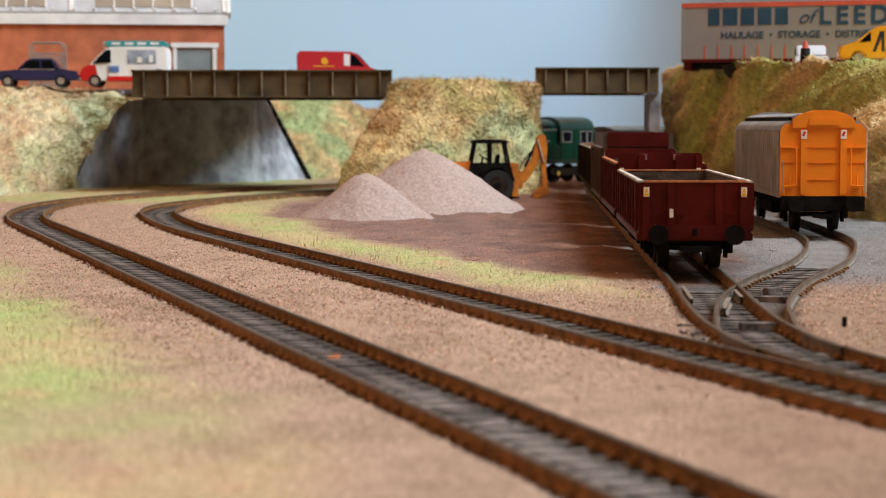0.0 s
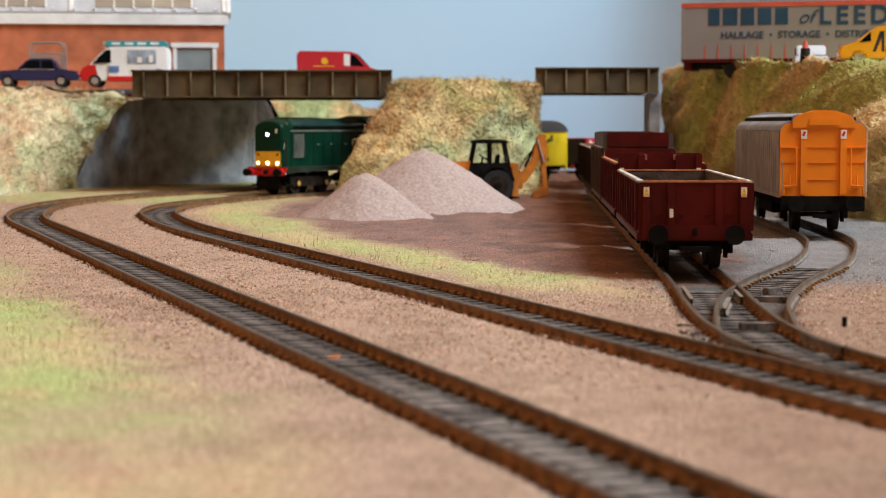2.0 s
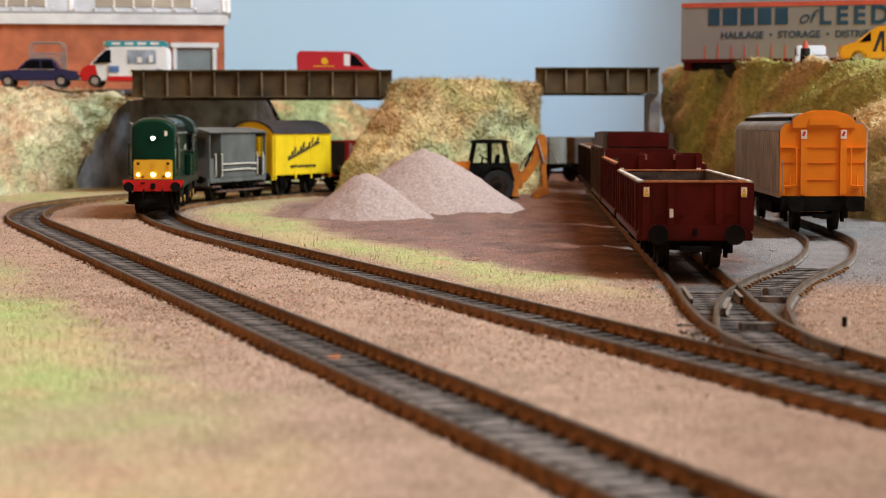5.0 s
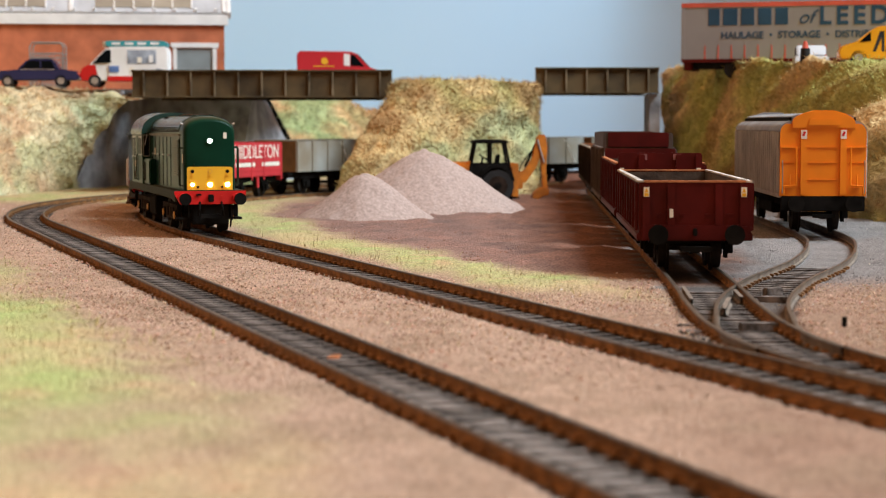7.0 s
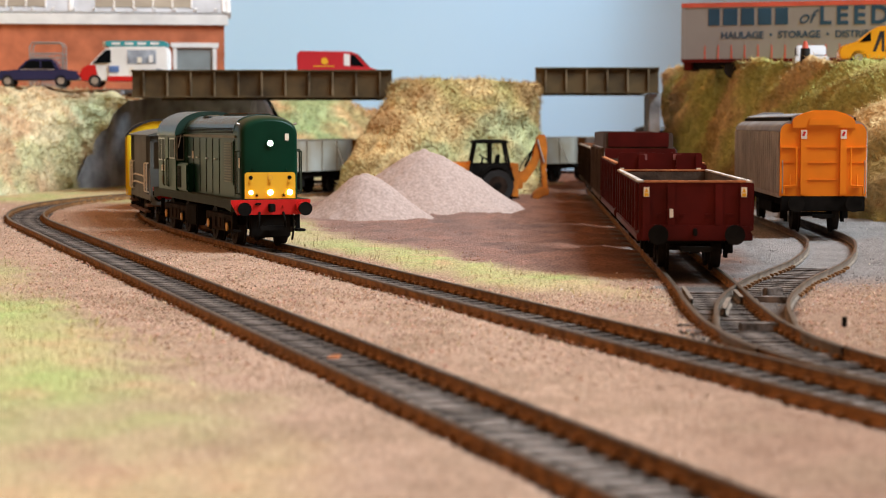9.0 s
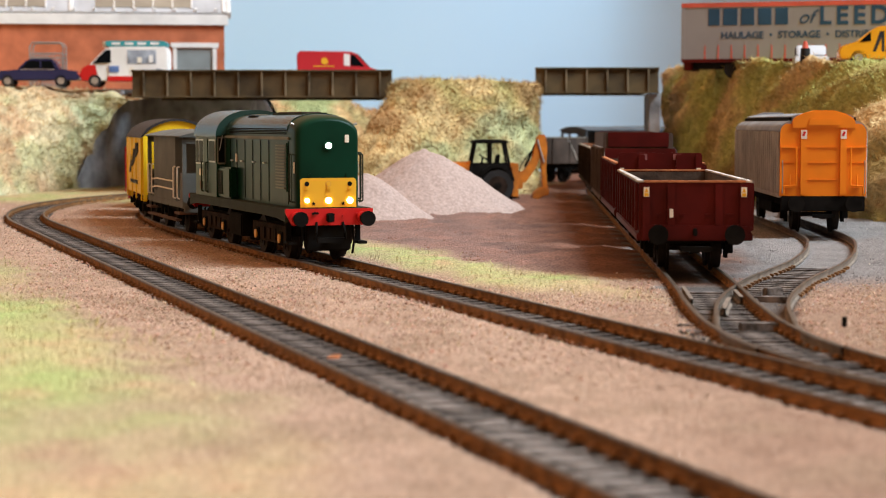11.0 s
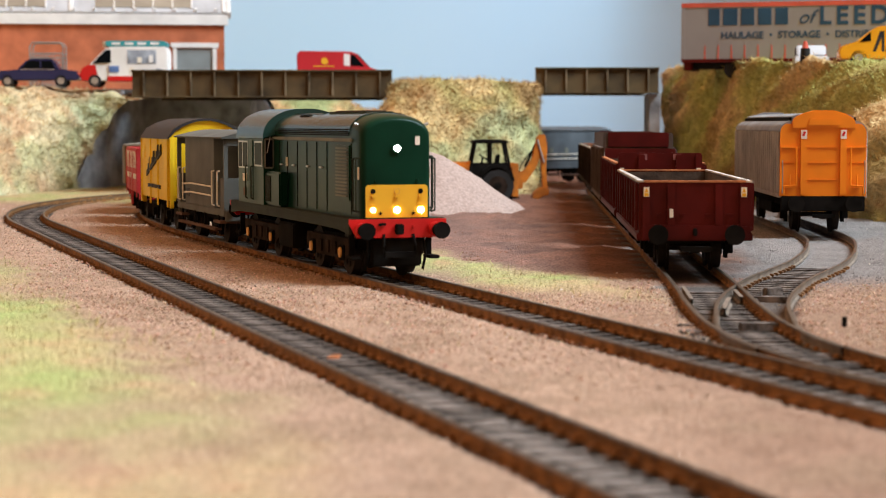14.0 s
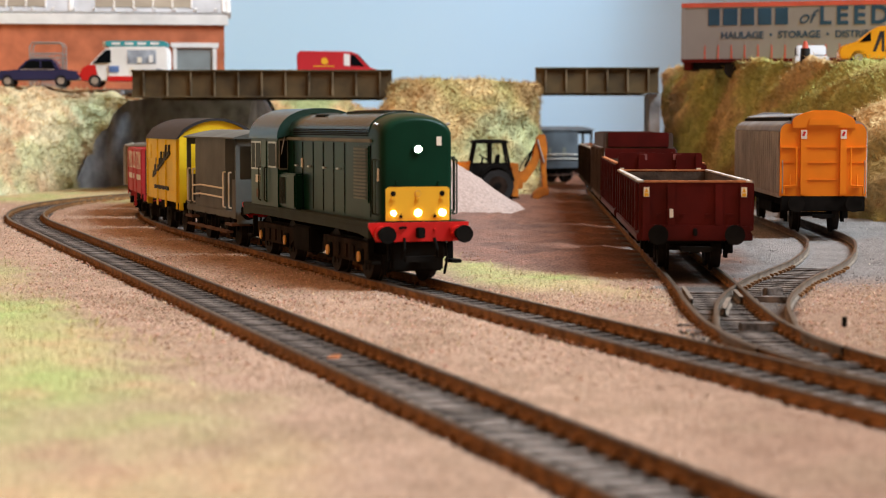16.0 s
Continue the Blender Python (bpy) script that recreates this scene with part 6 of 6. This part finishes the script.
ROADZ = 69.6
blue_car().matrix_basis = at(-286, 1410, ROADZ + 0.4, 183)
ice_cream_van().matrix_basis = at(-224, 1418, ROADZ + 0.3, 182)
wire_cage().matrix_basis = at(-286, 1450, ROADZ, 2)
mail_van().matrix_basis = at(-74, 1415, 69.6, 0)
lorry_trailer().matrix_basis = at(237, 1258, 72.6, -18)
recovery_van().matrix_basis = at(247, 1100, 75.6, 172)
white_car().matrix_basis = at(213, 1160, 71.5, 262)
figure_shape().matrix_basis = at(203, 1122, 74.5)
digger().matrix_basis = at(24, 1226, GZ + 0.9, 4)


# ---------------------------------------------------------------- brick works building
def works_building():
    t = thing("industrial_building", "orange brick works with white eaves and glazed pale roof", "building", m=at(-167, 1530, ROADZ - 4, 8) @ at(-224, 0))
    W, H = 224.0, 61.0      # wall length and eaves height
    D = 170.0
    # front wall left open at the shutter door
    dx0, dx1, dz = 188.0, 215.0, 36.0
    wall = part("wall", nb(0, dx0, 0, 3, 0, H), M_BRICK, t)
    part("wall", nb(dx1, W, 0, 3, 0, H), M_BRICK, t)
    part("wall", nb(dx0, dx1, 0, 3, dz, H), M_BRICK, t)
    part("side_wall", npr([(3, 0), (D, 0), (D, H), (D / 2, H + 62), (3, H)], "x", W - 3, W), M_BRICK, t)
    part("rear_wall", nb(0, W - 3, D - 3, D, 0, H), M_BRICK, t)
    door = part("shutter_door", nb(dx0, dx1, 1.6, 2.4, 0, dz), M_SHUTTER, t, "grey roller shutter door")
    for i in range(21):
        part("shutter_slat", nb(dx0, dx1, 0.9, 1.6, 0.4 + i * 1.7, 1.7 + i * 1.7, bev=0.25), M_SHUTTER, door)
    fr = part("door_frame", nb(dx0 - 3.0, dx0, -0.8, 1.2, 0, dz + 0.4, bev=0.2), M_WHITE, t, "white door frame")
    part("door_frame", nb(dx1, dx1 + 3.0, -0.8, 1.2, 0, dz + 0.4, bev=0.2), M_WHITE, t)
    part("door_lintel", nb(dx0 - 4.6, dx1 + 4.6, -1.2, 1.2, dz + 0.4, dz + 4.2, bev=0.3), M_WHITE, t)
    part("eaves_fascia", nb(-2, W + 3, -3.2, -0.2, H - 7.5, H + 0.6, bev=0.3), M_WHITE, t, "white eaves board")
    # roof slope in its own space: u along the eaves, v up the slope
    ang = math.degrees(math.atan2(62, D / 2))
    slope = math.hypot(62, D / 2)
    roof = part("roof_slope", nb(-1, W + 2, 0, slope, 0, 1.6), M_ROOFGREY, t, "pale grey roof sheeting")
    roof.matrix_basis = at(0, -2.5, H + 0.6, 0, ang)
    part("roof_slope", npr([(D / 2 - 2, H + 62), (D / 2 - 2, H + 63.5), (D + 3, H + 1), (D + 3, H - 0.5)], "x", -1, W + 2), M_ROOFGREY, t)
    for x in (0.5, 109, W):
        part("roof_bar", nb(x - 1.6, x + 1.6, 0.2, slope, 1.7, 2.9, bev=0.3), M_WHITE, roof)
    for g0, n in ((3, 6), (127, 5)):
        for i in range(n):
            x = g0 + i * 14.6
            fr2 = part("rooflight", nb(x, x + 13.6, 6, slope * 0.62, 1.7, 2.3), M_ROOFGLASS, roof, "dusty beige rooflight")
            part("glazing_bar", nb(x + 13.6, x + 14.6, 4, slope * 0.62, 1.7, 3.0, bev=0.2), M_WHITE, fr2)
    for i in range(15):
        x = 4 + i * 15.2
        part("roof_bracket", nb(x, x + 1.6, 1.2, 3.4, 1.7, 3.6, bev=0.2), M_WHITE, roof)
    for i in range(26):
        x = 4 + i * 8.6
        part("sheet_rib", nb(x, x + 0.7, 0.4, slope, 1.6, 2.0), M_ROOFGREY, roof)
    # verge along the gable
    vg = part("verge_board", nb(W + 2, W + 5, -1, slope, -3.5, 2.6, bev=0.3), M_WHITE, t, "white verge board")
    vg.matrix_basis = at(0, -2.5, H + 0.6, 0, ang)
    return t


works_building()


def shrub(x, y, z, r, seed):
    """Low dark shrub of many small leaves on a short stem."""
    rng = np.random.default_rng(seed)
    t = thing("shrub", "low dark green shrub at the roadside", "shrub", "roadside shrubs", m=at(x, y, z))
    part("stem", nc((0, 0, 0), (0, 0, r), 0.6, 6, 0.3), M_WOODSTEP, t)
    b = bmesh.new()
    for k in range(260):
        d = rng.normal(0, 1, 3)
        d /= np.linalg.norm(d)
        p = Vector(d * r * rng.uniform(0.4, 1.0) * np.array((1.5, 1, 0.8))) + Vector((0, 0, r))
        u, w = Vector(rng.normal(0, 1, 3)).normalized(), Vector(rng.normal(0, 1, 3)).normalized()
        q = rng.uniform(0.5, 1.1)
        b.faces.new([b.verts.new(p + u * q), b.verts.new(p + w * q), b.verts.new(p - u * q), b.verts.new(p - w * q)])
    part("crown", b, M_LEAF, t)


for k, (x, y, r) in enumerate(((-160, 1545, 7.5), (-146, 1560, 6), (-132, 1550, 6.5), (-120, 1565, 5.5))):
    shrub(x, y, 66, r, k)


# ---------------------------------------------------------------- loose scatter
def scatter_mesh(name, verts, faces, col, material, label):
    me = bpy.data.meshes.new(name)
    me.from_pydata((verts * MM).tolist(), [], faces.tolist())
    ca = me.color_attributes.new("tint", "FLOAT_COLOR", "POINT")
    ca.data.foreach_set("color", np.concatenate([np.clip(col, 0, 1), np.ones((len(col), 1))], 1).reshape(-1).astype(np.float32))
    me.materials.append(material)
    return tagged(new(name, me), label, name.split("_")[0], kind="stuff")


def all_lines(X, Y):
    return np.minimum(np.minimum(line_dist(LINE_A, X, Y), line_dist(LINE_B, X, Y)), np.minimum(line_dist(LINE_C, X, Y), line_dist(LINE_D, X, Y)))


def loose_stones(count=90000):
    rng = np.random.default_rng(5)
    y = 330 * (1250 / 330) ** rng.random(count)
    x = (rng.random(count) * 2 - 1) * (y * 0.25 + 10)
    g, e, a, n1, n2 = ground_zones(x, y)
    d = all_lines(x, y)
    keep = (rng.random(count) < sstep(y, 325, 520)) & (rng.random(count) > g * 0.8) & (rng.random(count) > e * 0.94) & ((d > 10.6) | (rng.random(count) < 0.06))
    x, y, d, n2, e, a = x[keep], y[keep], d[keep], n2[keep], e[keep], a[keep]
    n = len(x)
    z = GZ + 0.1 + sstep(d, 9.6, 11) * 2.05 + sstep(d, 16, 34) * 0.3 + 0.4 * fbm(x / 30, y / 30, 11)
    r = rng.uniform(0.12, 0.3, (n, 1, 1)) * np.where(rng.random((n, 1, 1)) < 0.03, 1.8, 1.0)
    o = np.array([(1, 0, 0), (-1, 0, 0), (0, 1, 0), (0, -1, 0), (0, 0, 1), (0, 0, -1)], float)
    v = o[None] * r * rng.uniform(0.6, 1.3, (n, 6, 1)) + rng.normal(0, 0.08, (n, 6, 3)) + np.stack([x, y, z], -1)[:, None]
    f = np.array([(0, 2, 4), (2, 1, 4), (1, 3, 4), (3, 0, 4), (2, 0, 5), (1, 2, 5), (3, 1, 5), (0, 3, 5)])
    faces = (np.arange(n)[:, None, None] * 6 + f[None]).reshape(-1, 3)
    c = BALLAST * rng.uniform(0.7, 1.45, (n, 1)) * (1 + rng.normal(0, 0.06, (n, 3)))
    c = np.where(e[:, None] > 0.5, EARTH * rng.uniform(1.0, 2.2, (n, 1)), c)
    c = np.where(a[:, None] > 0.5, ASH * rng.uniform(0.7, 1.4, (n, 1)), c)
    c = np.where(rng.random((n, 1)) < 0.02, np.array((0.7, 0.62, 0.54)), c)
    scatter_mesh("ballast_scatter", v.reshape(-1, 3), faces, np.repeat(c, 6, 0), M_BANK, "loose pinkish ballast grains between the tracks")


def grass_fibres(count=60000):
    rng = np.random.default_rng(8)
    y = 340 * (1250 / 340) ** rng.random(count)
    x = (rng.random(count) * 2 - 1) * (y * 0.25 + 10)
    g, e, a, n1, n2 = ground_zones(x, y)
    d = all_lines(x, y)
    keep = (rng.random(count) < g * 0.9 * sstep(y, 335, 470)) & (d > 15)
    x, y = x[keep], y[keep]
    n = len(x)
    p = np.stack([x, y, np.full(n, GZ + 1.0)], -1)
    h = rng.uniform(1.2, 4.0, (n, 1))
    lean = rng.normal(0, 0.45, (n, 3)) * h
    lean[:, 2] = h[:, 0]
    ang = rng.random(n) * math.tau
    w = np.stack([np.cos(ang), np.sin(ang), np.zeros(n)], -1) * rng.uniform(0.1, 0.2, (n, 1))
    v = np.stack([p - w, p + w, p + lean * 0.6 + w * 0.7, p + lean * 0.6 - w * 0.7, p + lean], 1).reshape(-1, 3)
    k = np.arange(n)[:, None] * 5
    f = np.concatenate([k + np.array((0, 1, 2)), k + np.array((0, 2, 3)), k + np.array((3, 2, 4))])
    t = np.clip(0.5 + 1.1 * fbm(x / 35, y / 45, 41), 0, 1)[:, None] * 0.35
    c = GRASS + (GRASS2 - GRASS) * t
    dry = (sstep(x, -120, -60) * sstep(y, 500, 600) * np.clip(0.5 + 0.9 * fbm(x / 12, y / 18, 53), 0, 1))[:, None]
    c = (c + (np.array((0.55, 0.42, 0.22)) - c) * dry) * rng.uniform(0.7, 1.25, (n, 1))
    scatter_mesh("grass_fibres", v, f, np.repeat(c, 5, 0), M_BANK, "pale green and straw static grass fibres")


loose_stones()
grass_fibres()


# ---------------------------------------------------------------- small debris
def debris(name, x, y, size, material, label, rz=0):
    b = bmesh.new()
    prism(b, [(-size, -size * 0.4), (size * 0.2, -size * 0.6), (size, 0.1), (size * 0.4, size * 0.6), (-size * 0.7, size * 0.5)], "z", 0, size * 0.35, bev=size * 0.08)
    ob = tagged(link(name, b, material), label, "debris")
    ob.matrix_basis = at(x, y, GZ + 1.2, rz, 8, -6)


debris("dry_leaf_flake", -22, 402, 1.8, M_ORANGERIM, "orange-brown flake lying between the rails", 30)
debris("dry_leaf_flake", -70, 512, 1.6, M_ORANGERIM, "orange-brown flake lying beside the outer track", 70)
debris("pale_stone_chip", -87, 512, 1.0, M_CREAM, "pale stone chip on the ballast", 10)
debris("dark_stone_chip", 47, 548, 1.7, M_DARKBROWN, "dark stone chip at the edge of the grass", 50)
debris("rust_flake", 33, 425, 0.8, M_ORANGERIM, "rusty flake beside the points", 15)


# ---------------------------------------------------------------- motion
# seconds and how far the front of the train has come, in millimetres before the end of the line
RUN = [(0, 1384), (0.5, 1326), (1, 1267.5), (1.5, 1209.5), (2, 1154), (2.5, 1100), (3, 1050), (3.5, 1003), (4, 955), (4.2, 936), (6.3, 753), (6.5, 735.5), (7, 702), (7.5, 674), (8, 648.5), (8.5, 624.5),
       (9, 603.5), (11.5, 507.5), (12, 492.5), (12.5, 479.5), (13, 467.5), (13.5, 458), (14, 449.5), (14.5, 442), (15, 436.3), (15.5, 432), (16, 429.8)]


def train_row(length, back, base, s_front):
    """Pose of a vehicle whose front beam is 'back' behind the front of the train."""
    mid = s_front - back - length / 2
    a, b = LINE_A.xy(mid + base / 2), LINE_A.xy(mid - base / 2)
    c = (a + b) / 2
    return at(c[0], c[1], 0, math.degrees(math.atan2(a[1] - b[1], a[0] - b[0])))


def motions():
    ts, ds = [r[0] for r in RUN], [LINE_A.length - r[1] for r in RUN]
    steps = [i * 0.25 for i in range(65)]
    movers = [row[0] for row in TRAIN[:4]]
    fine = [i * 0.075 for i in range(213)] + [16.0]
    for w, t, x, r in ROLLING:
        if t in movers or t.parent in movers:
            walk(w, [(q, at(x, 0, r, 0, 0, math.degrees(smooth_run(ts, ds, q) / r) % 360)) for q in fine])
    for ob, back, length, base in TRAIN:
        walk(ob, [(t, train_row(length, back, base, smooth_run(ts, ds, t))) for t in steps])


def smooth_run(ts, ds, t):
    """Monotone cubic through the running table."""
    h = np.diff(ts)
    d = np.diff(ds) / h
    m = np.concatenate([[d[0]], (d[:-1] * h[1:] + d[1:] * h[:-1]) / (h[:-1] + h[1:]), [d[-1]]])
    i = min(max(int(np.searchsorted(ts, t)) - 1, 0), len(h) - 1)
    u = (t - ts[i]) / h[i]
    return (2 * u ** 3 - 3 * u ** 2 + 1) * ds[i] + (u ** 3 - 2 * u ** 2 + u) * h[i] * m[i] + (-2 * u ** 3 + 3 * u ** 2) * ds[i + 1] + (u ** 3 - u ** 2) * h[i] * m[i + 1]


motions()
